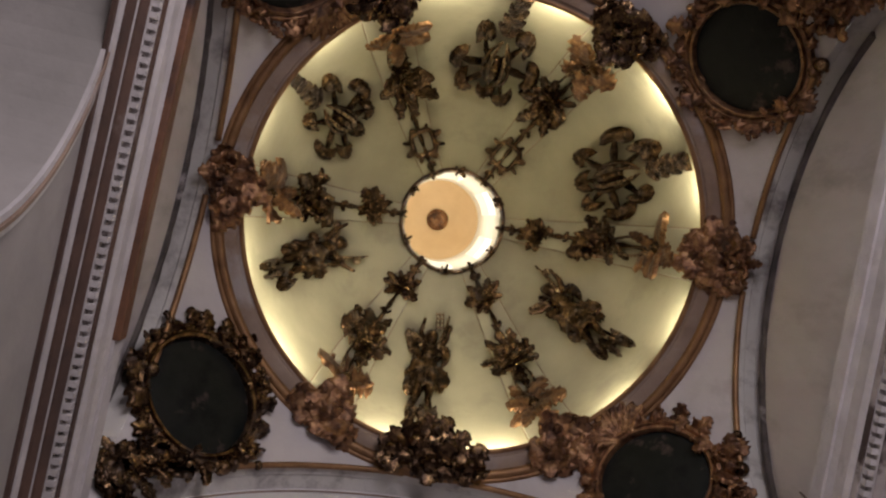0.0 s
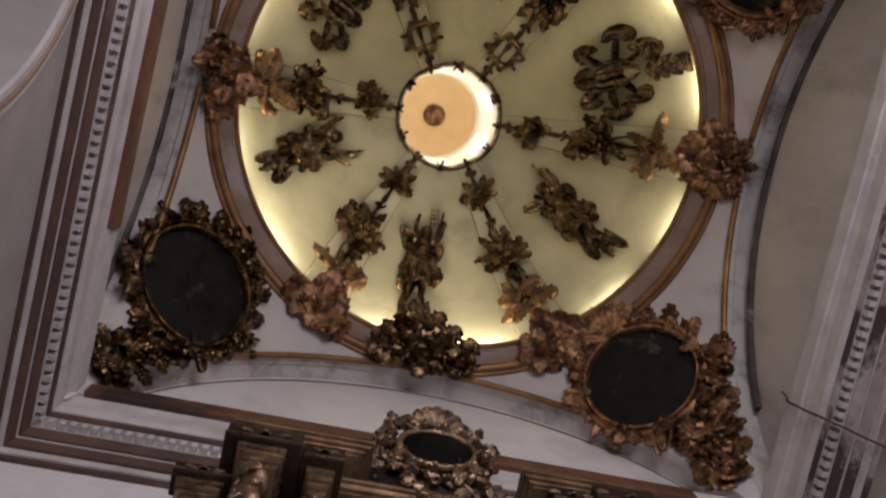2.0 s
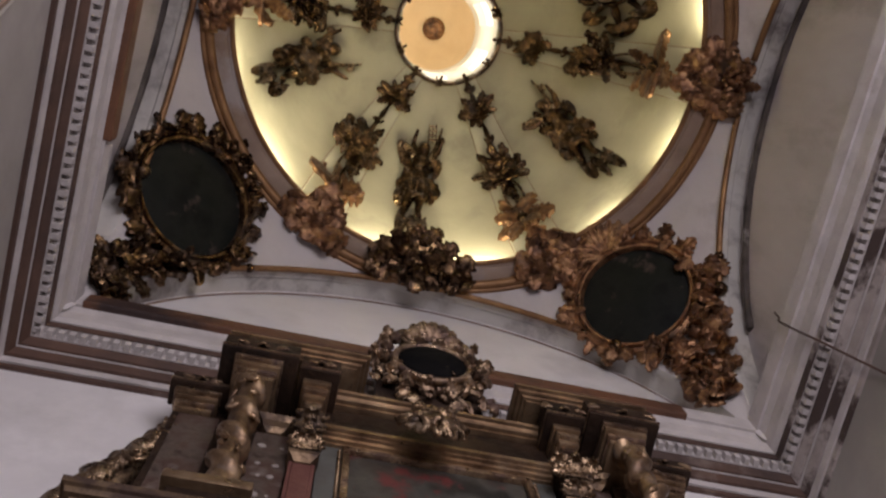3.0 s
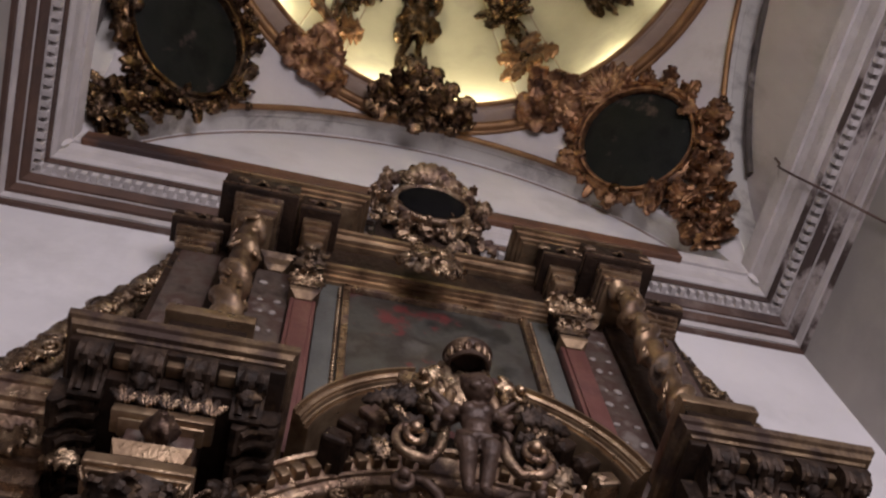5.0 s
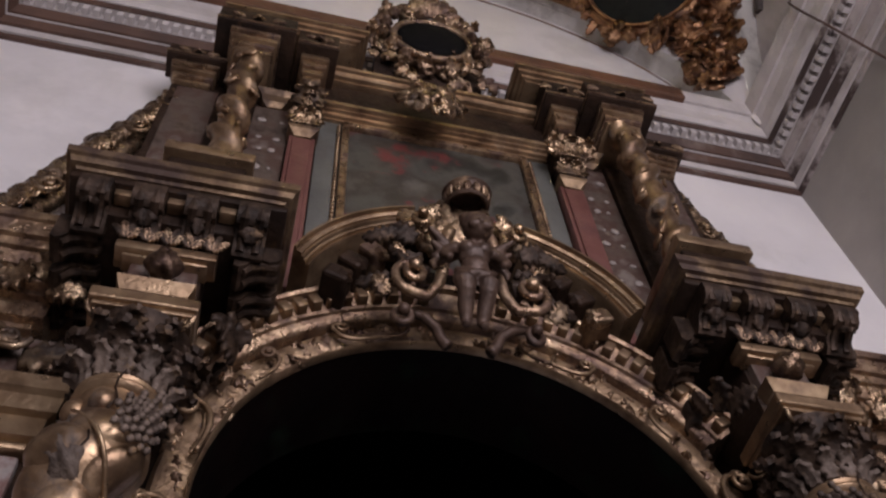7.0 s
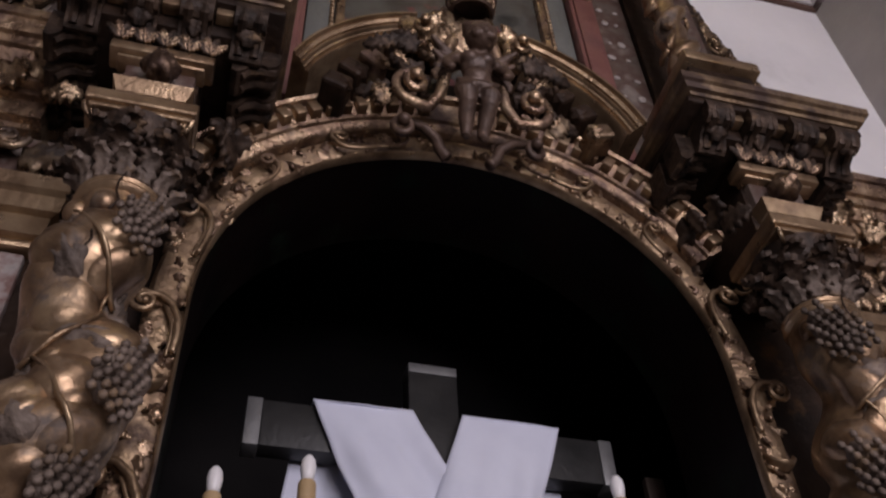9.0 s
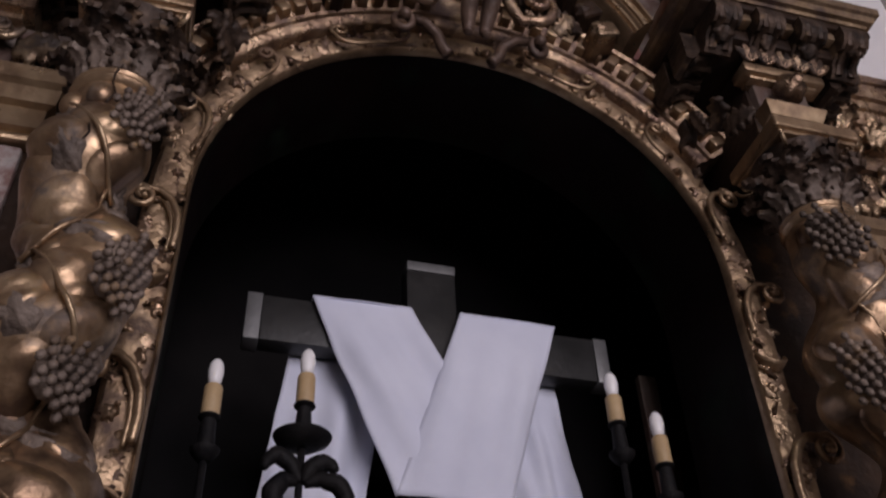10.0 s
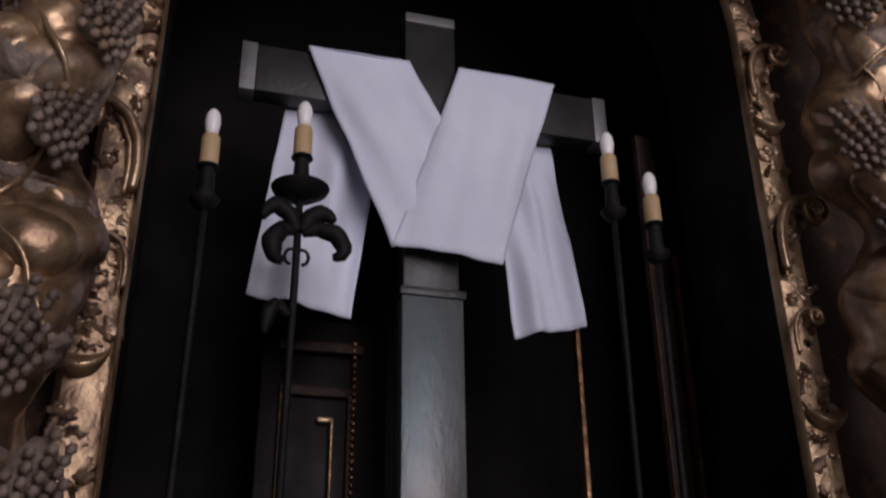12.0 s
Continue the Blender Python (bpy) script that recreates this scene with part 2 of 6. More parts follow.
def lathe(bm, profile, n=24, m=None, caps=True):
    """Turns (radius, height) pairs round z."""
    rings = []
    for r, z in profile:
        rings.append([bm.verts.new(Vector((r * math.cos(2 * math.pi * j / n), r * math.sin(2 * math.pi * j / n), z)) if m is None else m @ Vector((r * math.cos(2 * math.pi * j / n), r * math.sin(2 * math.pi * j / n), z))) for j in range(n)])
    for a, b in zip(rings, rings[1:]):
        for j in range(n):
            bm.faces.new((a[j], a[(j + 1) % n], b[(j + 1) % n], b[j]))
    if caps:
        bm.faces.new(rings[0][::-1])
        bm.faces.new(rings[-1])
    return bm


def ball(bm, c, r, m=None, sub=2):
    v = bmesh.ops.create_icosphere(bm, subdivisions=sub, radius=1.0)["verts"]
    r = (r, r, r) if not hasattr(r, "__len__") else r
    t = Matrix.Translation(c) @ (m if m is not None else Matrix.Identity(4)) @ Matrix.Diagonal((*r, 1))
    bmesh.ops.transform(bm, matrix=t, verts=v)
    return bm


def prism(bm, outline, y0, y1):
    """A closed outline of (x, z) drawn out from y0 to y1."""
    a = [bm.verts.new((x, y0, z)) for x, z in outline]
    b = [bm.verts.new((x, y1, z)) for x, z in outline]
    k = len(outline)
    for i in range(k):
        bm.faces.new((a[i], a[(i + 1) % k], b[(i + 1) % k], b[i]))
    bm.faces.new(a)
    bm.faces.new(b[::-1])
    return bm


def spiral(turns=1.6, r0=1.0, r1=0.12, n=30, lift=0.25):
    """Points of a volute in the x, z plane, round the origin, drawn in from radius r0 to r1."""
    out = []
    for i in range(n):
        s = i / (n - 1)
        r = r0 * (r1 / r0) ** s
        a = -2 * math.pi * turns * s
        out.append((r * math.cos(a), -lift * s, r * math.sin(a)))
    return out


def finish_mesh(name, bm, mat, smooth=60):
    me = bpy.data.meshes.new(name)
    bmesh.ops.recalc_face_normals(bm, faces=bm.faces)
    bm.to_mesh(me)
    bm.free()
    me.materials.append(mat)
    me.polygons.foreach_set("use_smooth", [True] * len(me.polygons))
    me.set_sharp_from_angle(angle=radians(smooth))
    return me


def leaf_bmesh(width=0.32, lobes=4, curl=1.2, bulge=0.09, depth=0.22, tip=0.6, amp=0.3, nu=17, nv=7):
    """A carved leaf one unit long from the origin along x, rising from the xy plane and curling over at its tip."""
    bm = bmesh.new()
    top, low = [], []
    x = z = 0.0
    for i in range(nu):
        u = i / (nu - 1)
        ang = depth * 2.2 - (depth * 2.2 + curl) * u ** 1.5
        if i:
            x += math.cos(ang) / (nu - 1)
            z += math.sin(ang) / (nu - 1)
        w = width * (0.3 + 0.7 * math.sin(math.pi * min(1, u ** 0.75 * 0.93 + 0.05)) ** tip) * (1 + amp * math.cos(lobes * 2 * math.pi * u)) * (0.25 if i == nu - 1 else 1)
        nx, nz = -math.sin(ang), math.cos(ang)
        a, b = [], []
        for j in range(nv):
            v = 2 * j / (nv - 1) - 1
            h = bulge * (1 - v * v) - bulge * 0.8 * math.exp(-(v / 0.16) ** 2) + 0.02 * math.cos(9 * v)
            a.append(bm.verts.new((x + nx * h, v * w, z + nz * h)))
            b.append(bm.verts.new((x + nx * (h - 0.07), v * w * 0.94, z + nz * (h - 0.07))))
        top.append(a)
        low.append(b)
    for i in range(nu - 1):
        for j in range(nv - 1):
            bm.faces.new((top[i][j], top[i + 1][j], top[i + 1][j + 1], top[i][j + 1]))
            bm.faces.new((low[i][j], low[i][j + 1], low[i + 1][j + 1], low[i + 1][j]))
        bm.faces.new((top[i][0], low[i][0], low[i + 1][0], top[i + 1][0]))
        bm.faces.new((top[i][-1], top[i + 1][-1], low[i + 1][-1], low[i][-1]))
    for e in (0, nu - 1):
        for j in range(nv - 1):
            bm.faces.new((top[e][j], top[e][j + 1], low[e][j + 1], low[e][j]))
    return bm


LEAF_KINDS = (dict(width=0.36, curl=0.6, depth=0.16), dict(width=0.36, lobes=3, curl=-1.0, depth=0.03), dict(width=0.22, lobes=5, curl=0.4, depth=0.12), dict(width=0.44, lobes=2, curl=1.7, bulge=0.14, depth=0.3), dict(width=0.2, lobes=3, curl=-1.4, depth=0.05), dict(width=0.34, lobes=3, curl=-1.9, depth=-0.02))


ROUND_KINDS = (dict(width=0.4, lobes=2, amp=0.12, curl=0.9, bulge=0.16, depth=0.14), dict(width=0.34, lobes=3, amp=0.1, curl=0.5, bulge=0.2, depth=0.1), dict(width=0.26, lobes=0, amp=0.05, curl=1.2, bulge=0.22, depth=0.2), dict(width=0.46, lobes=2, amp=0.16, curl=1.5, bulge=0.12, depth=0.28), dict(width=0.2, lobes=0, amp=0.05, curl=0.6, bulge=0.16, depth=0.12), dict(width=0.34, lobes=3, amp=0.2, curl=-1.9, depth=-0.02))


def leaf_set(mat, kinds=LEAF_KINDS):
    return [finish_mesh("leaf", leaf_bmesh(**k), mat, 100) for k in kinds]


def volute_mesh(mat, turns=1.7, thick=0.16):
    bm = bmesh.new()
    pts = spiral(turns, 1.0, 0.16, 34, 0.1)
    tube(bm, pts, [thick * (1.15 - 0.7 * i / 33) for i in range(34)], 8)
    ball(bm, pts[-1], 0.2, sub=2)
    return finish_mesh("volute", bm, mat)


def bud_mesh(mat):
    """A rounded bud of six lobes round a knob, on the xy plane."""
    bm = bmesh.new()
    bmesh.ops.create_icosphere(bm, subdivisions=3, radius=0.5)
    for v in bm.verts:
        a, h = math.atan2(v.co.y, v.co.x), v.co.z / 0.5
        k = 1 + 0.22 * math.cos(6 * a) * (1 - h * h) + (0.35 if h > 0.93 else -0.12 if h > 0.75 else 0)
        v.co = Vector((v.co.x * k, v.co.y * k, v.co.z * (1.25 if h > 0.93 else 1) + 0.3))
    return finish_mesh("bud", bm, mat)


DOME_LEAVES, COPPER_LEAVES, GOLD_LEAVES, FRAME_LEAVES = (leaf_set(m) for m in (DOME_GOLD, COPPER, GOLD, FRAME_WOOD))
COLUMN_LEAVES = leaf_set(COLUMN_GOLD, ROUND_KINDS)
GOLD_ROUND = leaf_set(GOLD, ROUND_KINDS[:5])
DOME_PAWS = leaf_set(DOME_GOLD, (dict(width=0.5, lobes=3, amp=0.22, curl=0.5, bulge=0.16, depth=0.1, tip=0.45), dict(width=0.44, lobes=2, amp=0.25, curl=-0.7, bulge=0.12, depth=0.05, tip=0.45)))
COPPER_PAWS = leaf_set(COPPER, (dict(width=0.5, lobes=3, amp=0.22, curl=0.5, bulge=0.16, depth=0.1, tip=0.45), dict(width=0.44, lobes=2, amp=0.25, curl=-0.7, bulge=0.12, depth=0.05, tip=0.45)))
DOME_SPIKES, COPPER_SPIKES = ([s[i] for i in (0, 2, 2, 4)] for s in (DOME_LEAVES, COPPER_LEAVES))
DOME_BUD, COPPER_BUD, GOLD_BUD, FRAME_BUD = (bud_mesh(m) for m in (DOME_GOLD, COPPER, GOLD, FRAME_WOOD))
DOME_VOLUTE, GOLD_VOLUTE, FRAME_VOLUTE, COPPER_VOLUTE = (volute_mesh(m) for m in (DOME_GOLD, GOLD, FRAME_WOOD, COPPER))
SIZE = lambda s: Matrix.Diagonal((s, s, s, 1)) if not hasattr(s, "__len__") else Matrix.Diagonal((*s, 1))


def frame_at(place, normal, up=(0, 0, 1)):
    """A pose whose z is the surface's normal and whose y runs as near up as it can."""
    z = Vector(normal).normalized()
    y = Vector(up)
    y = (y - z * y.dot(z)).normalized()
    x = y.cross(z)
    return Matrix.Translation(place) @ Matrix((x, y, z)).transposed().to_4x4()


def rosette(parent, m, leaves, bud, size, count=6, rnd=random, name="leaf", two=False, bud_size=0.55):
    """Leaves round a bud, on the local xy plane."""
    turn = rnd.uniform(0, 360)
    for k in range(count):
        a = turn + 360 * k / count + rnd.uniform(-14, 14)
        piece(name, rnd.choice(leaves), parent, m @ pose(0, 0, 0, 0, 0, a) @ pose(size * 0.1, 0, 0, rnd.uniform(-18, 18), rnd.uniform(-22, 4), 0) @ SIZE(size * rnd.uniform(0.75, 1.15)))
        if two:
            piece(name, rnd.choice(leaves), parent, m @ pose(0, 0, size * 0.18, 0, 0, a + 30) @ pose(0, 0, 0, rnd.uniform(-10, 10), -35, 0) @ SIZE(size * 0.6))
    if bud:
        piece("bud", bud, parent, m @ SIZE(size * bud_size))


def polyline(pts, n):
    """n points spread evenly along a line of points."""
    pts = [Vector(p) for p in pts]
    cum = [0.0]
    for a, b in zip(pts, pts[1:]):
        cum.append(cum[-1] + (b - a).length)
    out = []
    for i in range(n):
        s = cum[-1] * i / (n - 1)
        k = max(j for j in range(len(cum) - 1) if cum[j] <= s + 1e-9)
        out.append(pts[k].lerp(pts[k + 1], (s - cum[k]) / (cum[k + 1] - cum[k])))
    return out


# ---- the large structure ----
NORTH = 1.95  # face of the altar wall
CORNERS = ((-2.05, NORTH), (2.04, NORTH), (2.1, -2.0), (-1.87, -2.0))  # wall faces at the corners, clockwise from the altar's left


def inset(p):
    """The corners of the walls moved inwards by p."""
    out = []
    k = len(CORNERS)
    for i in range(k):
        a, b, c = (Vector(CORNERS[j % k]) for j in (i - 1, i, i + 1))
        d1, d2 = (b - a).normalized(), (c - b).normalized()
        n1, n2 = Vector((d1.y, -d1.x)), Vector((d2.y, -d2.x))
        w = (n1 + n2) / (1 + n1.dot(n2))
        out.append(b + w * p)
    return out


def band(name, profile, mat, sides=(0, 1, 2, 3), label=""):
    """One moulding of the entablature, swept along the walls: (projection, height) pairs. Brown paint has faded on the east side."""
    if mat is BAND_BROWN and 1 in sides:
        band(name, profile, FADED_BROWN, (1,), label.replace("dark brown", "faded").replace("brown", "faded"))
        sides = (2, 3, 0)
    bm = bmesh.new()
    steps = 24
    for s in sides:
        rows = []
        for p, z in profile:
            c = inset(p)
            a, b = c[s], c[(s + 1) % 4]
            rows.append([bm.verts.new((*a.lerp(b, i / steps), z + 0.004 * noise.noise(Vector((*(a.lerp(b, i / steps) * 5), z * 9))))) for i in range(steps + 1)])
        for r0, r1 in zip(rows, rows[1:]):
            for i in range(steps):
                bm.faces.new((r0[i], r0[i + 1], r1[i + 1], r1[i]))
    bmesh.ops.remove_doubles(bm, verts=bm.verts, dist=0.0005)
    return tagged(part(name, bm, mat), label, "cornice", kind="structure")


floor_bm = box(bmesh.new(), -4.3, 2.6, -4.6, 3.0, -0.1, 0)
tagged(part("floor", floor_bm, FLOOR_STONE), "worn grey stone floor of the chapel", "floor", kind="structure")

NICHE_HALF, NICHE_SPRING, NICHE_SILL = 0.685, 3.13, 1.05


def niche_outline(grow=0.0, n=28, low=NICHE_SILL):
    """The arched opening of the niche, from its left foot over the top to its right foot, in x, z."""
    r = NICHE_HALF + grow
    pts = [(-r, low)] + [(-r * math.cos(math.pi * i / n), NICHE_SPRING + r * math.sin(math.pi * i / n)) for i in range(n + 1)] + [(r, low)]
    return pts


def wall_with_arch(name, a, b, z0, z1, thick, opening, mat, label):
    """A wall from plan point a to b with an opening given as (along, height) from its left foot to its right foot."""
    a, b = Vector(a), Vector(b)
    d = (b - a).normalized()
    nrm = Vector((-d.y, d.x))
    ln = (b - a).length
    bm = bmesh.new()
    for off in (0.0, thick):
        put = lambda u, z: bm.verts.new((*(a + d * u + nrm * off), z))
        left, right = opening[0], opening[-1]
        k = len(opening)
        o = [put(u, z) for u, z in opening]
        t = [put(u, z1) for u, z in opening]
        for i in range(k - 1):
            if (opening[i][0] - opening[i + 1][0]) ** 2 > 1e-10:
                bm.faces.new((o[i], o[i + 1], t[i + 1], t[i]))
        l0, l1, l2 = put(0, z0), put(0, z1), put(left[0], z0)
        r0, r1, r2 = put(ln, z0), put(ln, z1), put(right[0], z0)
        bm.faces.new((l0, l2, t[0], l1))
        bm.faces.new((r2, r0, r1, t[-1]))
        if left[1] > z0:
            bm.faces.new((l2, r2, o[-1], o[0]))
    rim0 = [bm.verts.new((*(a + d * u), z)) for u, z in opening]
    rim1 = [bm.verts.new((*(a + d * u + nrm * thick), z)) for u, z in opening]
    for i in range(len(opening) - 1):
        bm.faces.new((rim0[i], rim0[i + 1], rim1[i + 1], rim1[i]))
    return tagged(part(name, bm, mat), label, "wall", kind="structure")


hole = [(x + 2.05, z) for x, z in niche_outline(0.03)]
wall_with_arch("wall_north", CORNERS[0], CORNERS[1], 0, 8.05, 0.12, hole, PLASTER, "pale grey plaster altar wall pierced by an arched niche")
tagged(part("wall_east", prism(bmesh.new(), [(0, 0), (0, 6.5), (0.25, 6.5), (0.25, 0)], -2.4, 4.4), SHADED_PLASTER), "plain plaster side wall below the cornice, coloured darker as shade", "wall", kind="structure").matrix_basis = Matrix.Translation((2.1, -2.3, 0)) @ pose(0, 0, 0, 0, 0, math.degrees(math.atan2(0.06, 3.95)))
ARCH_Y, ARCH_R, ARCH_Z = -0.8, 1.17, 4.74
west_arch = [(ARCH_Y - ARCH_R, 0.0)] + [(ARCH_Y - ARCH_R * math.cos(math.pi * i / 32), ARCH_Z + ARCH_R * math.sin(math.pi * i / 32)) for i in range(33)] + [(ARCH_Y + ARCH_R, 0.0)]
west_a, west_b = Vector((-1.844, -2.6)), Vector(CORNERS[0])
wall_with_arch("wall_west", west_a, west_b, 0, 6.5, 0.6, [(u + 2.6, z) for u, z in west_arch], SHADED_PLASTER, "plaster side wall coloured darker as shade, with a wide open archway")
# raised painted moulding round the western archway
for grow, wide, proud, mat in ((0.0, 0.03, 0.02, BAND_WHITE), (0.034, 0.02, 0.03, RING_PAINT), (0.058, 0.03, 0.02, ARCH_PLASTER)):
    bm = bmesh.new()
    rows = []
    for i in range(41):
        a = math.pi * i / 40
        row = []
        for r, p in ((ARCH_R + grow, 0), (ARCH_R + grow, proud), (ARCH_R + grow + wide, proud), (ARCH_R + grow + wide, 0)):
            u, z = ARCH_Y - r * math.cos(a) + 2.6, ARCH_Z + r * math.sin(a)
            q = west_a + (west_b - west_a).normalized() * u
            row.append(bm.verts.new((q.x + p, q.y, z)))
        rows.append(row)
    for r0, r1 in zip(rows, rows[1:]):
        for j in range(3):
            bm.faces.new((r0[j], r1[j], r1[j + 1], r0[j + 1]))
    tagged(part("trim", bm, mat, smooth=40), "painted moulding round the open archway", "trim", kind="structure")
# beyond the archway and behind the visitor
tagged(part("wall_beyond", box(bmesh.new(), -4.3, -4.2, -4.5, 3, 0, 8), SHADED_PLASTER), "plain plaster wall of the next bay", "wall", kind="structure")
tagged(part("wall_south", box(bmesh.new(), -4.3, 2.6, -4.6, -4.5, 0, 8), SHADED_PLASTER), "plain plaster wall behind the visitor", "wall", kind="structure")
tagged(part("wall_nave_east", box(bmesh.new(), 2.05, 2.6, -4.6, -2.02, 6.49, 8.04), SHADED_PLASTER), "plain plaster wall of the nave", "wall", kind="structure")
tagged(part("ceiling_nave", box(bmesh.new(), -4.3, 2.6, -4.6, -2.05, 7.95, 8.05), SHADED_PLASTER), "plain plaster ceiling of the nave", "ceiling", kind="structure")
tagged(part("wall_bay_north", box(bmesh.new(), -4.3, -2.0, 2.9, 3.0, 0, 8), SHADED_PLASTER), "plain plaster wall of the next bay", "wall", kind="structure")
tagged(part("wall_over_bay", box(bmesh.new(), -4.3, -1.75, -2.06, -2.0, 6.5, 8.04), SHADED_PLASTER), "plain plaster wall over the next bay", "wall", kind="structure")
tagged(part("ceiling_bay", box(bmesh.new(), -4.3, -2.2, -2.05, 3, 6.6, 6.7), SHADED_PLASTER), "plain plaster ceiling of the next bay", "ceiling", kind="structure")

# entablature
SIDES = (0, 1, 3)
band("cornice_fillet", ((0, 5.85), (0.02, 5.85), (0.02, 5.884)), BAND_BROWN, label="thin brown painted fillet under the cornice")
band("cornice_fascia", ((0.0, 5.886), (0.03, 5.886), (0.034, 5.932), (0.034, 5.935)), BAND_WHITE, label="flaking white fascia of the cornice")
band("cornice_cove", ((0.03, 5.937), (0.05, 5.937), (0.066, 5.975), (0.066, 5.985)), BAND_BROWN, label="dark brown cove of the cornice")
band("cornice_fillet", ((0.05, 5.987), (0.071, 5.987), (0.071, 5.998)), BAND_WHITE, label="pale fillet of the cornice")
band("cornice_cove", ((0.06, 6.0), (0.083, 6.0), (0.104, 6.035), (0.104, 6.05)), BAND_BROWN, label="dark brown cove of the cornice")
band("cornice_dentil_bed", ((0.09, 6.052), (0.11, 6.052), (0.11, 6.11), (0.145, 6.11)), BAND_WHITE, label="pale bed of the dentil course")
band("cornice_fillet", ((0.11, 6.112), (0.15, 6.112), (0.156, 6.155)), BAND_BROWN, label="brown fillet over the dentils")
band("cornice_corona", ((0.14, 6.157), (0.162, 6.158), (0.176, 6.19), (0.176, 6.29), (0.19, 6.335), (0.19, 6.34)), BAND_WHITE, label="broad flaking white corona of the cornice")
band("cornice_top", ((0.17, 6.342), (0.205, 6.342), (0.215, 6.44), (0.215, 6.46), (0.0, 6.47)), BAND_WHITE, label="top moulding of the cornice")
# brown beams lying on the cornice, stopping short of the corners
for s, u0, u1 in ((0, 0.012, 0.89), (3, 0.0, 0.76)):
    c = inset(0.2)
    a, b = c[s], c[(s + 1) % 4]
    p, q = a.lerp(b, u0), a.lerp(b, u1)
    d = q - p
    bm = box(bmesh.new(), 0, d.length, -0.06, 0.028, 6.335, 6.465, 0.012)
    tagged(part("beam", bm, BEAM_BROWN), "brown stained wooden strip with dark end", "beam", kind="structure").matrix_basis = Matrix.Translation((p.x, p.y, 0)) @ pose(0, 0, 0, 0, 0, math.degrees(math.atan2(d.y, d.x))) @ Matrix.Diagonal((1, -1, 1, 1))
# a thin loose cable over the east cornice
cable = [(1.925, 1.16, 6.72), (1.89, 1.155, 6.56), (1.815, 1.14, 6.44), (1.84, 1.13, 6.25), (1.9, 1.12, 6.05), (1.98, 1.13, 5.93), (2.025, 1.13, 5.82), (2.035, 1.1, 5.5)]
tagged(part("cable", tube(bmesh.new(), polyline(cable, 20), 0.0065, 6), BAND_BROWN, smooth=180), "thin brown cable running over the cornice", "cable")
# dentils
dent = finish_mesh("dentil", box(bmesh.new(), -0.014, 0.014, -0.034, 0.0, -0.034, 0.014), BAND_WHITE)
for s in SIDES:
    c = inset(0.111)
    a, b = c[s], c[(s + 1) % 4]
    n = int((b - a).length / 0.052)
    course = thing("dentil_course", "row of small pale dentils under the cornice", "dentils", kind="structure")
    for i in range(n):
        p = a.lerp(b, (i + 0.5) / n)
        d = b - a
        piece("dentil", dent, course, Matrix.Translation((p.x, p.y, 6.09)) @ pose(0, 0, 0, 0, 0, math.degrees(math.atan2(d.y, d.x))))

# pendentives on a sphere, cut by the four arches, up to the ring of the dome
SPH_Z, SPH_R2, RIM = 6.15, 6.44, 1.757
ARCH_CORNERS = [Vector(c) for c in ((-1.86, 1.755), (1.86, 1.755), (1.84, -1.85), (-1.72, -1.85))]
SIDE_ENDS = {"n": (0, 1), "e": (2, 1), "s": (3, 2), "w": (3, 0)}


def edge_r(a):
    """How far the square of the arches lies from the dome's axis in the direction a."""
    d = Vector((math.cos(a), math.sin(a)))
    best = 9.0
    for i in range(4):
        p, q = ARCH_CORNERS[i], ARCH_CORNERS[(i + 1) % 4]
        e = q - p
        den = d.x * e.y - d.y * e.x
        if abs(den) > 1e-9:
            r = (p.x * e.y - p.y * e.x) / den
            s = (p.x * d.y - p.y * d.x) / den
            if r > 0 and -1e-6 <= s <= 1 + 1e-6:
                best = min(best, r)
    return max(RIM + 0.004, best)


def sphere_z(r):
    return SPH_Z + math.sqrt(max(0.01, SPH_R2 - r * r))


marks = sorted({2 * math.pi * i / 240 for i in range(240)} | {math.atan2(c.y, c.x) % (2 * math.pi) for c in ARCH_CORNERS})
bm = bmesh.new()
rows = []
for a in marks:
    re = edge_r(a)
    row = []
    for j in range(9):
        r = RIM - 0.03 + (re - RIM + 0.03) * j / 8
        row.append(bm.verts.new((r * math.cos(a), r * math.sin(a), sphere_z(r))))
    rows.append(row)
for i, r0 in enumerate(rows):
    r1 = rows[(i + 1) % len(rows)]
    for j in range(8):
        bm.faces.new((r0[j], r0[j + 1], r1[j + 1], r1[j]))
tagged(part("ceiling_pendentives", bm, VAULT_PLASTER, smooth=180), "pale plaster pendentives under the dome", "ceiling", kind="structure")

# arches: the strip of soffit behind each pendentive edge, and the lunette wall behind it
DEEP = 0.155


def arch_edge(side, n=48):
    out = []
    for i in range(n + 1):
        a, b = (ARCH_CORNERS[k] for k in SIDE_ENDS[side])
        x, y = a.lerp(b, i / n)
        out.append(Vector((x, y, sphere_z(math.hypot(x, y)))))
    return out


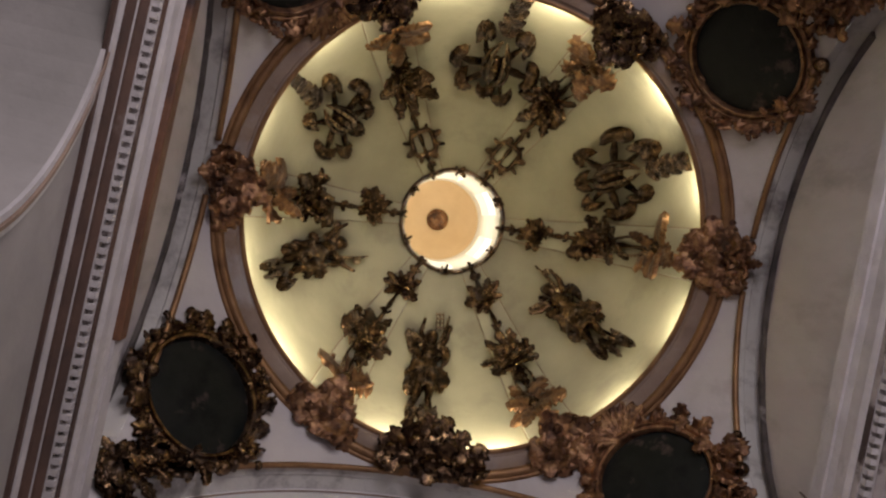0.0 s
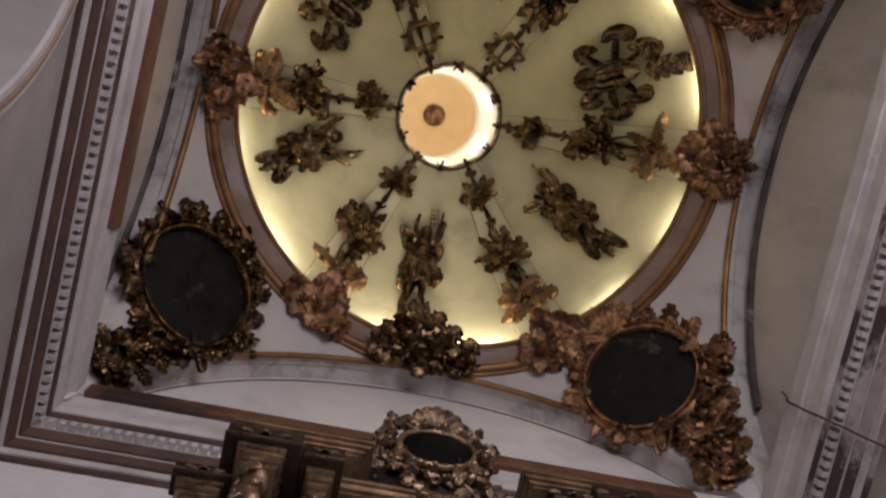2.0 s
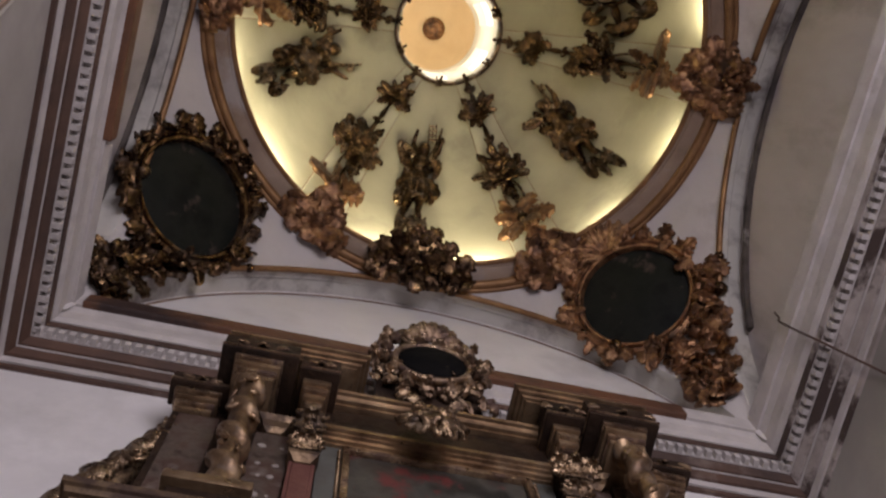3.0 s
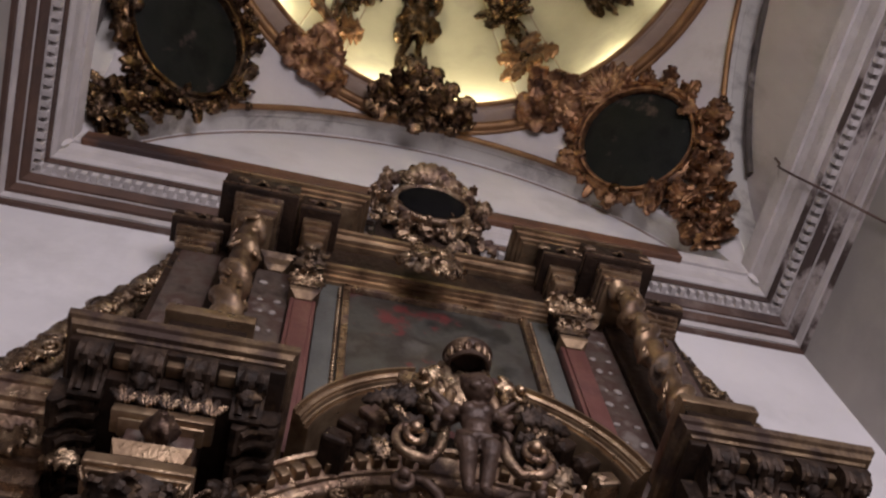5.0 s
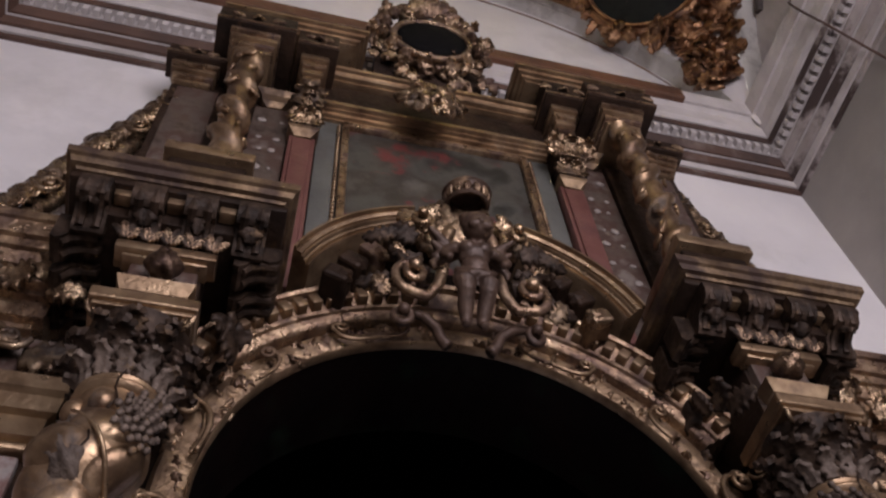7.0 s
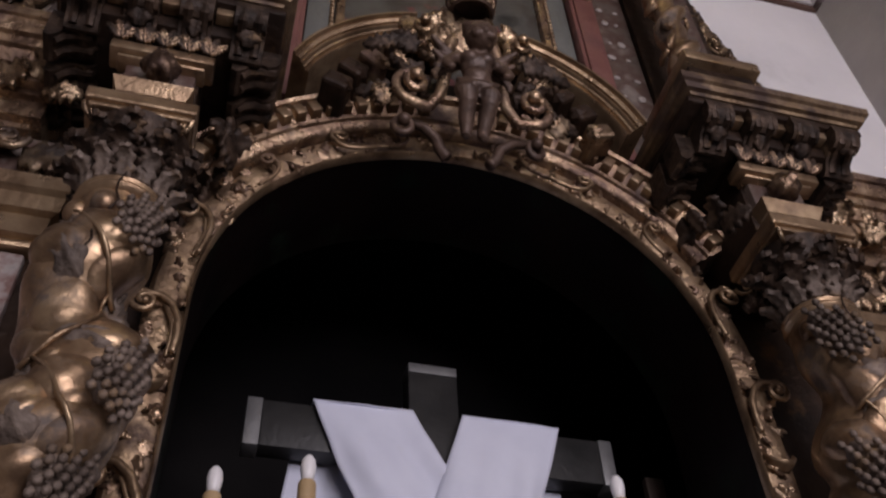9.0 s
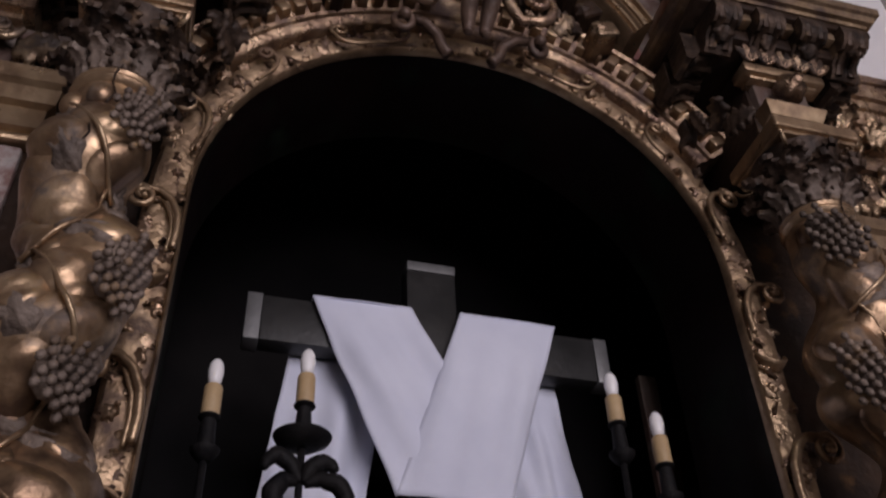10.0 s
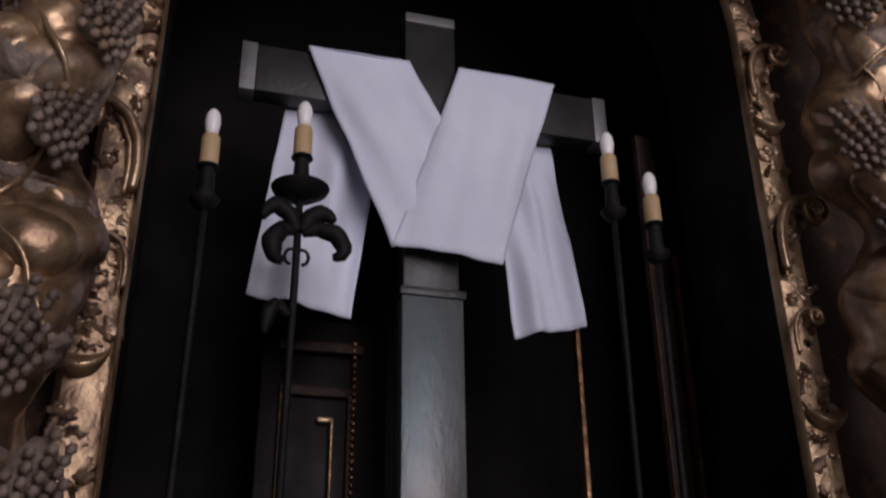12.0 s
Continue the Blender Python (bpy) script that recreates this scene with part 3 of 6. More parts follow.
OUT = {"n": Vector((0, 1, 0)), "s": Vector((0, -1, 0)), "e": Vector((1, 0, 0)), "w": Vector((-1, 0, 0))}
for side in "nsew":
    pts = arch_edge(side)
    bm = bmesh.new()
    for dep, lift in ((0.0, 0.0), (0.05, 0.004), (0.06, 0.02), (DEEP, 0.024)):
        for p in pts:
            bm.verts.new(p + OUT[side] * dep + Vector((0, 0, lift)))
    bm.verts.ensure_lookup_table()
    k = len(pts)
    for d in range(3):
        for i in range(k - 1):
            bm.faces.new([bm.verts[j] for j in (d * k + i, d * k + i + 1, (d + 1) * k + i + 1, (d + 1) * k + i)])
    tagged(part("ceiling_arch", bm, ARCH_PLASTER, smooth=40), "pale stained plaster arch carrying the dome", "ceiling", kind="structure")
    if side == "s":
        continue
    bm = bmesh.new()
    lo = [bm.verts.new((*(p + OUT[side] * (DEEP - 0.002)).xy, 6.4)) for p in pts]
    hi = [bm.verts.new((*(p + OUT[side] * (DEEP - 0.002)).xy, p.z + 0.03)) for p in pts]
    for i in range(k - 1):
        bm.faces.new((lo[i], lo[i + 1], hi[i + 1], hi[i]))
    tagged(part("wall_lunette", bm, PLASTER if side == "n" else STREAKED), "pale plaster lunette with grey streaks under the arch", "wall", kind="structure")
    # a thin dark painted line that follows the arch
    line = [p + OUT[side] * (DEEP - 0.008) + Vector((0, 0, -0.05)) for p in pts[3:-3]]
    if side in "ew":
        low = [p + OUT[side] * (DEEP - 0.006) + Vector((0, 0, -0.075)) for p in pts[5:-5]]
        tagged(part("trim", tube(bmesh.new(), low, [0.03 + 0.009 * noise.noise(Vector((0.7 * i, 3, 1))) for i in range(len(low))], 8), STAINED_LINE), "dark stained line following the arch", "trim", kind="structure")
    else:
        tagged(part("trim", tube(bmesh.new(), line, 0.006, 5), RING_PAINT), "thin dark line following the arch", "trim", kind="structure")

# ring at the foot of the dome
bm = bmesh.new()
ring_profile = ((1.66, 8.13), (1.569, 8.115), (1.562, 8.09), (1.58, 8.065), (1.6, 8.06), (1.605, 8.045), (1.63, 8.03), (1.67, 8.022), (1.7, 8.012))
lathe(bm, ring_profile, 120, caps=False)
tagged(part("dome_ring", bm, RING_PAINT, smooth=35), "brown painted moulded ring at the foot of the dome", "ring", kind="structure")
for r, z, t in ((1.575, 8.075, 0.018), (1.715, 8.0, 0.035), (1.752, 7.985, 0.02)):
    bm = bmesh.new()
    v = [[bm.verts.new(((r + t * math.cos(b)) * math.cos(a), (r + t * math.cos(b)) * math.sin(a), z + t * math.sin(b))) for b in (2 * math.pi * j / 8 for j in range(8))] for a in (2 * math.pi * i / 120 for i in range(120))]
    for i in range(120):
        for j in range(8):
            bm.faces.new((v[i][j], v[(i + 1) % 120][j], v[(i + 1) % 120][(j + 1) % 8], v[i][(j + 1) % 8]))
    tagged(part("dome_ring_bead", bm, RING_GILT, smooth=180), "worn gilt bead of the dome's ring", "ring", kind="structure")

# dome shell
DOME_A, DOME_B, DOME_Z, OCULUS = 1.67, 2.44, 8.1, 0.45


def dome_point(az, r, inward=0.0):
    """A point of the dome's inner face at distance r from its axis, and the normal into the room."""
    z = DOME_Z + DOME_B * math.sqrt(max(0.0, 1 - (r / DOME_A) ** 2))
    a = radians(az)
    n = Vector((-r / DOME_A ** 2 * math.cos(a), -r / DOME_A ** 2 * math.sin(a), -(z - DOME_Z) / DOME_B ** 2)).normalized()
    return Vector((r * math.cos(a), r * math.sin(a), z)) + n * inward, n


RS = [DOME_A * math.cos(math.asin(min(1, t))) for t in np.linspace(0.0, math.sqrt(1 - (OCULUS / DOME_A) ** 2), 28)]
bm = bmesh.new()
rows = [[bm.verts.new(dome_point(360 * i / 120, r)[0]) for i in range(120)] for r in RS]
for r0, r1 in zip(rows, rows[1:]):
    for i in range(120):
        bm.faces.new((r0[i], r0[(i + 1) % 120], r1[(i + 1) % 120], r1[i]))
tagged(part("ceiling_dome", bm, DOME_PAINT, smooth=180), "pale yellow-green painted inside of the dome", "ceiling", kind="structure")
RIBS = [58 + 60 * k for k in range(6)]
for az in RIBS:
    bm = bmesh.new()
    rows = []
    for r in RS:
        half = math.degrees((0.05 + 0.085 * r) / r)
        rows.append([bm.verts.new(dome_point(az + s * half, r, d)[0]) for s, d in ((-1, -0.005), (-0.97, 0.022), (0, 0.026), (0.97, 0.022), (1, -0.005))])
    for r0, r1 in zip(rows, rows[1:]):
        for j in range(4):
            bm.faces.new((r0[j], r0[j + 1], r1[j + 1], r1[j]))
    tagged(part("dome_rib", bm, RIB_PAINT, smooth=30), "flat pale painted rib band of the dome", "rib", group="ribs of the dome", kind="structure")
    for e in (-1, 1):
        seam = [dome_point(az + e * math.degrees((0.05 + 0.085 * r) / r) * 1.02, r, 0.006)[0] for r in RS[1:]]
        tagged(part("seam", tube(bmesh.new(), seam, 0.0045, 5), RING_PAINT), "thin dark seam beside a dome rib", "seam", group="seams of the dome ribs", kind="structure")
# oculus and lantern
Z_OC = dome_point(0, OCULUS)[0].z
bm = lathe(bmesh.new(), ((0.5, Z_OC - 0.01), (0.49, Z_OC - 0.05), (0.465, Z_OC - 0.05), (0.45, Z_OC - 0.02), (0.455, Z_OC + 0.04)), 60, caps=False)
tagged(part("oculus_ring", bm, DOME_GOLD, smooth=40), "dark gilt moulding round the oculus", "ring", kind="structure")
bm = bmesh.new()
for k in range(6):
    a0, a1 = radians(28 + 60 * k + 15), radians(28 + 60 * k + 45)
    for za, zb, s0, s1 in ((Z_OC - 0.02, 12.9, a0, a1),):
        n = 6
        q = [[bm.verts.new((rr * math.cos(s0 + (s1 - s0) * i / n), rr * math.sin(s0 + (s1 - s0) * i / n), z)) for i in range(n + 1)] for rr, z in ((0.47, za), (0.47, zb), (0.56, zb), (0.56, za))]
        for j in range(4):
            for i in range(n):
                bm.faces.new((q[j][i], q[j][i + 1], q[(j + 1) % 4][i + 1], q[(j + 1) % 4][i]))
        for i in (0, n):
            bm.faces.new([q[j][i] for j in range(4)])
for za, zb in ((Z_OC - 0.02, 11.0), (12.35, 12.9)):
    lathe(bm, ((0.472, za), (0.472, zb), (0.555, zb), (0.555, za), (0.472, za)), 60, caps=False)
tagged(part("lantern_wall", bm, LANTERN_WHITE, smooth=30), "bright cream wall of the lantern with tall windows", "lantern", kind="structure")
bm = lathe(bmesh.new(), ((0.56, 12.88), (0.46, 12.89), (0.43, 12.93), (0.38, 12.98), (0.3, 13.06), (0.18, 13.12), (0.0001, 13.15)), 60, caps=False)
tagged(part("ceiling_lantern", bm, LANTERN_PAINT, smooth=50), "warm ochre shallow cap of the lantern", "ceiling", kind="structure")


# ---- gilded ornament of the dome ----
RND = random.Random(7)
hub = thing("ceiling_rosette", "small round carved rosette at the top of the lantern", "rosette", Matrix.Translation((0, 0, 13.13)) @ pose(0, 0, 0, 180, 0, 0))
bm = lathe(bmesh.new(), ((0.13, 0.0), (0.13, 0.03), (0.1, 0.045), (0.09, 0.03), (0.06, 0.03), (0.05, 0.06), (0.001, 0.07)), 28, caps=False)
part("boss", bm, COPPER, hub, smooth=40)
for k in range(8):
    piece("leaf", COPPER_LEAVES[2], hub, pose(0, 0, 0.03, 0, 0, 45 * k) @ SIZE(0.1))

# small ornaments on the edge of the oculus
for k in range(12):
    a = radians(28 + 30 * k)
    t = thing("oculus_ornament", "small gilt leaf ornament on the edge of the oculus", "ornament", frame_at((0.46 * math.cos(a), 0.46 * math.sin(a), Z_OC - 0.06), (-0.55 * math.cos(a), -0.55 * math.sin(a), -1), (math.cos(a), math.sin(a), 0.2)), group="ornaments round the oculus")
    rosette(t, pose(0, 0, 0), DOME_LEAVES, DOME_BUD, 0.05 if k % 2 else 0.07, 4, RND)


def dome_frame(az, r, lift=0.0):
    p, n = dome_point(az, r, lift)
    a = radians(az)
    return frame_at(p, n, (-math.cos(a), -math.sin(a), 0.6))


def stretch(r):
    """How much longer the dome's face is than its plan at the distance r from the axis, kept within bounds."""
    return min(2.3, math.sqrt(1 + (DOME_B * r / DOME_A ** 2) ** 2 / max(0.05, 1 - (r / DOME_A) ** 2)))


def laid(bm, az, r0):
    """Lays flat work on the dome's face: x runs round the axis, y in plan towards it, z into the room."""
    for v in bm.verts:
        r = min(1.662, max(0.47, r0 - v.co.y))
        v.co = dome_point(az + math.degrees(v.co.x / max(0.5, r0 - 0.5 * v.co.y)), r, v.co.z)[0]
    return bm


def add_mesh(bm, other, m):
    other.transform(m)
    me = bpy.data.meshes.new("tmp")
    other.to_mesh(me)
    other.free()
    bm.from_mesh(me)
    bpy.data.meshes.remove(me)
    return bm


def paw(wide=1.0):
    """A dished leaf with a scalloped round end, one unit long along x."""
    bm = bmesh.new()
    rows = []
    for i in range(9):
        t = i / 8
        row = []
        for j in range(17):
            v = 2 * j / 16 - 1
            a = v * 2.0
            edge = 0.5 * (1 + 0.1 * abs(math.cos(5.5 * a)))
            x, y = 0.5 + t * edge * math.cos(a), t * edge * math.sin(a) * wide
            row.append(bm.verts.new((x, y, 0.1 + 0.2 * t * t - 0.32 * t ** 6 + 0.05 * t * math.cos(11 * a))))
        rows.append(row)
    for r0, r1 in zip(rows, rows[1:]):
        for j in range(16):
            bm.faces.new((r0[j], r0[j + 1], r1[j + 1], r1[j]))
    bmesh.ops.remove_doubles(bm, verts=bm.verts, dist=0.001)
    tube(bm, [(-0.7, 0, 0.1), (0.0, 0, 0.16), (0.5, 0, 0.1)], [0.12, 0.15, 0.08], 7)
    bmesh.ops.solidify(bm, geom=list(bm.faces), thickness=0.05)
    return bm


def rib_garland(az, wreath):
    """A carved garland that hangs down one rib: stem, rosettes and the bunch at its foot."""
    root = thing("rib_garland", "dark gilded carved garland of leaves and rosettes on a dome rib", "garland", group="garlands on the ribs of the dome")
    pts = [dome_point(az, r, 0.05)[0] for r in np.linspace(0.5, 1.6, 24)]
    part("stem", tube(bmesh.new(), pts, [0.02 + 0.009 * math.sin(i * 2.1) for i in range(24)], 7), DOME_GOLD, root, smooth=180)
    for r in (0.6, 1.05):
        for s in (-1, 1):
            piece("leaf", RND.choice(DOME_LEAVES), root, dome_frame(az, r, 0.05) @ pose(0, 0, 0, 0, -10, 90 + s * 50 + RND.uniform(-15, 15)) @ SIZE(0.07))
    for r, size, n in ((0.79, 0.17, 10), (1.315, 0.22, 11), (1.575, 0.22, 8)):
        m = dome_frame(az + RND.uniform(-1.0, 1.0), r, 0.06) @ SIZE((1, 0.85 * stretch(r), 1))
        if wreath and r < 1:
            bm = bmesh.new()
            ring = [(0.1 * (abs(math.cos(a)) ** 0.5) * (1 if math.cos(a) > 0 else -1), 0.12 * (abs(math.sin(a)) ** 0.5) * (1 if math.sin(a) > 0 else -1), 0.0) for a in (2 * math.pi * i / 24 for i in range(25))]
            part("wreath", tube(bm, ring, 0.025, 7), DOME_GOLD, root, smooth=180).matrix_basis = m
            for k in range(8):
                piece("leaf", DOME_LEAVES[(0, 2)[k % 2]], root, m @ pose(0, 0, 0, 0, 0, 45 * k + 22) @ pose(0.1, 0, 0, 0, -8, 0) @ SIZE(0.1))
        else:
            rosette(root, m, DOME_SPIKES if r < 1.5 else COPPER_SPIKES, DOME_BUD, size, n, RND, two=r < 1.5, bud_size=0.36)
    for s in (-1, 1):
        # straps between the two outer rosettes
        bm = tube(bmesh.new(), [(s * (0.03 + 0.05 * math.sin(math.pi * t)), 0.1 - 0.2 * t, 0.07) for t in np.linspace(0, 1, 9)], 0.013, 6)
        part("strap", laid(bm, az, 1.45), GOLD, root, smooth=180)
    a = radians(az)
    foot = frame_at((1.64 * math.cos(a), 1.64 * math.sin(a), 8.02), (-0.6 * math.cos(a), -0.6 * math.sin(a), -1), (-math.cos(a), -math.sin(a), 0.5))
    for dx, dy, s in ((0, 0.0, 0.2), (-0.12, -0.03, 0.15), (0.12, -0.03, 0.15), (0, 0.12, 0.15)):
        rosette(root, foot @ pose(dx, dy, 0), (DOME_PAWS if wreath else COPPER_PAWS), DOME_BUD if wreath else COPPER_BUD, s, 6, RND, bud_size=0.5)
    return root


for k, az in enumerate(RIBS):
    rib_garland(az, az % 360 in (238, 298))


def cartouche(az, r0, lean, big):
    """A striped shield among round scalloped leaves on stems, with a sprig of small leaves towards the ring."""
    root = thing("dome_cartouche", "dark gilded cartouche of scalloped leaves round a shield on the dome", "cartouche", group="cartouches on the dome")
    turn = pose(0, 0, 0, 0, 0, lean) @ SIZE((big * 1.05, big * 0.86, big))
    put = lambda name, bm, mat: part(name, laid(bm, az, r0), mat, root, smooth=60)
    bm = bmesh.new()
    ball(bm, (0, 0.02, 0.05), (0.085, 0.085, 0.08), sub=3)
    bm.transform(turn)
    put("shield", bm, DOME_GOLD)
    for s in (-1, 1):
        for k in range(2):
            bm = tube(bmesh.new(), [(s * (0.015 + (0.05 + 0.05 * k) * math.sin(math.pi * t) ** 0.8), -0.19 + 0.3 * t + 0.03 * s * math.sin(3 * t), 0.09 + (0.07 - 0.022 * k) * math.sin(math.pi * t)) for t in np.linspace(0, 1, 14)], [0.008 + 0.011 * math.sin(math.pi * t) for t in np.linspace(0, 1, 14)], 7)
            bm.transform(turn)
            put("strapwork", bm, GOLD if k != 1 else DOME_GOLD)
    for k, (a, start, size) in enumerate(((90, 0.1, 0.17), (42, 0.16, 0.17), (138, 0.16, 0.18), (-4, 0.19, 0.18), (186, 0.2, 0.17), (-46, 0.16, 0.15), (228, 0.16, 0.15))):
        m = turn @ pose(0, 0, 0, 0, 0, a + RND.uniform(-8, 8)) @ pose(start, 0, 0.03, RND.uniform(-20, 20), RND.uniform(-12, 6), RND.uniform(-14, 14)) @ SIZE((size, size, 0.2))
        put("leaf", add_mesh(bmesh.new(), paw(RND.uniform(0.8, 1.05)), m), DOME_GOLD)
    for k in range(7):
        h = -0.2 - 0.035 * k
        for s in (-1, 1):
            m = turn @ pose(0, h, 0.04, 0, 0, -90 + s * (62 - 6 * k)) @ SIZE((0.11 - 0.009 * k, 0.09, 0.11))
            put("leaf", add_mesh(bmesh.new(), leaf_bmesh(**LEAF_KINDS[2]), m), DOME_GOLD)


for az, r0, lean, big in ((272.4, 1.36, 4, 1.0), (210.4, 1.34, -8, 0.92), (333, 1.37, 6, 1.0)):
    cartouche(az, r0, lean, big)


def figure(bm, m, arms=(60, 120), wings=True, leaf_kind=2):
    """A small winged figure of simple rounded forms, 1 unit high, feet at y = 0 and head at y = 1, facing z."""
    put = lambda c, r, t=None: ball(bm, m @ Vector(c), [m.to_scale().x * q for q in r], m.to_quaternion().to_matrix().to_4x4() @ (t if t is not None else Matrix.Identity(4)), 2)
    put((0, 0.88, 0.1), (0.1, 0.115, 0.1))
    put((0, 0.95, 0.06), (0.115, 0.07, 0.1))
    put((0, 0.68, 0.07), (0.14, 0.14, 0.1))
    put((0, 0.5, 0.09), (0.13, 0.14, 0.12))
    put((0.02, 0.4, 0.06), (0.16, 0.1, 0.12))
    limb = lambda pts, rad: tube(bm, [m @ Vector(p) for p in pts], [m.to_scale().x * q for q in rad], 8)
    limb([(-0.07, 0.42, 0.08), (-0.09, 0.28, 0.15), (-0.08, 0.2, 0.13), (-0.06, 0.06, 0.08), (-0.06, 0, 0.13)], (0.085, 0.08, 0.06, 0.045, 0.03))
    limb([(0.08, 0.42, 0.08), (0.1, 0.28, 0.13), (0.1, 0.18, 0.12), (0.1, 0.05, 0.06), (0.11, 0.0, 0.11)], (0.085, 0.08, 0.06, 0.045, 0.03))
    for s, a in ((-1, arms[0]), (1, arms[1])):
        a = radians(a)
        e = (s * (0.14 + 0.2 * math.sin(a)), 0.74 - 0.2 * math.cos(a), 0.12)
        h = (e[0] + s * 0.16 * math.sin(a * 1.1), e[1] - 0.16 * math.cos(a * 1.15), 0.2)
        limb([(s * 0.13, 0.74, 0.07), e, h], (0.055, 0.045, 0.03))
    if wings:
        for s in (-1, 1):
            for k in range(3):
                w = leaf_bmesh(**LEAF_KINDS[leaf_kind])
                w.transform(m @ Matrix.Translation((s * 0.1, 0.66, 0)) @ pose(0, 0, 0, 0, 0, 90 - s * (35 + 28 * k)) @ SIZE(0.42 - 0.06 * k))
                me = bpy.data.meshes.new("wing")
                w.to_mesh(me)
                w.free()
                bm.from_mesh(me)
                bpy.data.meshes.remove(me)
    for k in range(3):
        w = leaf_bmesh(**LEAF_KINDS[(0, 3, 1)[k]])
        w.transform(m @ Matrix.Translation((0, 0.42, 0.1)) @ pose(0, 0, 0, 0, 0, (200, 330, 265)[k]) @ SIZE(0.36))
        me = bpy.data.meshes.new("drape")
        w.to_mesh(me)
        w.free()
        bm.from_mesh(me)
        bpy.data.meshes.remove(me)
    return bm


def one_piece(ob, voxel):
    """Melts the overlapping forms of a carving into one skin."""
    mod = ob.modifiers.new("skin", "REMESH")
    mod.mode, mod.voxel_size, mod.use_smooth_shade = "VOXEL", voxel, True
    return ob


for az, r0, turn, arms in ((92, 1.58, 4, (150, 165)), (157, 1.56, -14, (80, 150)), (28, 1.56, 12, (150, 70))):
    bm = figure(bmesh.new(), Matrix.Identity(4), arms, wings=False)
    bm.transform(pose(0, 0.3, 0, 0, 0, turn) @ SIZE((0.7, 0.5, 0.6)) @ Matrix.Translation((0, -0.5, 0)))
    tagged(one_piece(part("gilded_figure", laid(bm, az, r0), DOME_GOLD, smooth=180), 0.012), "gilded carved winged figure fixed to a dome panel", "statue", group="figures on the dome")
    spray = thing("leaf_spray", "gilded carved spray of leaves beside a figure on the dome", "ornament", group="leaf sprays on the dome")
    for k, (x, y, a, size) in enumerate(((0.07, 0.02, 20, 0.15), (-0.07, 0.04, 155, 0.16), (0.06, -0.12, -25, 0.14), (-0.06, -0.1, 200, 0.13), (0.05, -0.22, -60, 0.13), (-0.05, -0.22, 235, 0.14), (0.0, -0.24, -92, 0.12), (0.08, 0.1, 50, 0.11))):
        m = pose(0, 0.3, 0, 0, 0, turn) @ pose(x, y, 0.03, RND.uniform(-20, 20), -8, a + RND.uniform(-12, 12)) @ SIZE((size, size * 0.85, 0.17))
        bm = add_mesh(bmesh.new(), paw(0.8) if k % 3 else leaf_bmesh(**LEAF_KINDS[0]), m)
        part("leaf", laid(bm, az, r0), DOME_GOLD, spray, smooth=60)
    if az == 92:
        grid = bmesh.new()
        for k in range(4):
            tube(grid, [(-0.05, 0.0 + 0.036 * k, 0.09), (0.05, 0.01 + 0.036 * k, 0.09)], 0.009, 6)
        for x in (-0.045, 0.0, 0.045):
            tube(grid, [(x, -0.02, 0.09), (x, 0.13, 0.09)], 0.009, 6)
        grid.transform(pose(-0.09, 0.56, 0, 0, 0, -8))
        part("gridiron", laid(grid, az, r0), GOLD, spray, "small gilt iron grid")
        sprig = bmesh.new()
        for k in range(7):
            for e in (-1, 1):
                add_mesh(sprig, leaf_bmesh(**LEAF_KINDS[2]), pose(0.14 + 0.014 * k, 0.36 + 0.018 * k, 0.04, 0, 0, 52 + e * 50) @ SIZE((0.07, 0.06, 0.07)))
        part("sprig", laid(sprig, az, r0), GOLD, spray)
    # a raised limb of drapery rolled at its end
    for side, reach in ((1, 0.17), (-1, 0.12)):
        bm = tube(bmesh.new(), [(side * (0.08 + reach * t), 0.42 + 0.16 * t - 0.1 * t * t * side, 0.06) for t in np.linspace(0, 1, 8)], [0.03 - 0.014 * t for t in np.linspace(0, 1, 8)], 8)
        ball(bm, (side * (0.09 + reach), 0.48 if side > 0 else 0.58, 0.06), (0.04, 0.03, 0.035), sub=2)
        part("scroll", laid(bm, az, r0), GOLD, spray, smooth=180)

# the large bunch over the ring on the altar's side
bunch = thing("ring_bunch", "large dark gilded bunch of leaves and fruit on the dome ring", "ornament", frame_at((-0.02, 1.6, 8.0), (0, -0.55, -1), (0, -1, 0.5)))
for dx, dy, s in ((-0.27, -0.02, 0.15), (0.26, -0.06, 0.15), (0, -0.08, 0.18), (-0.12, 0.06, 0.14), (0.12, 0.06, 0.14), (0, 0.16, 0.13)):
    rosette(bunch, pose(dx, dy, 0.05), DOME_PAWS, DOME_BUD, s, 5, RND, bud_size=0.7)


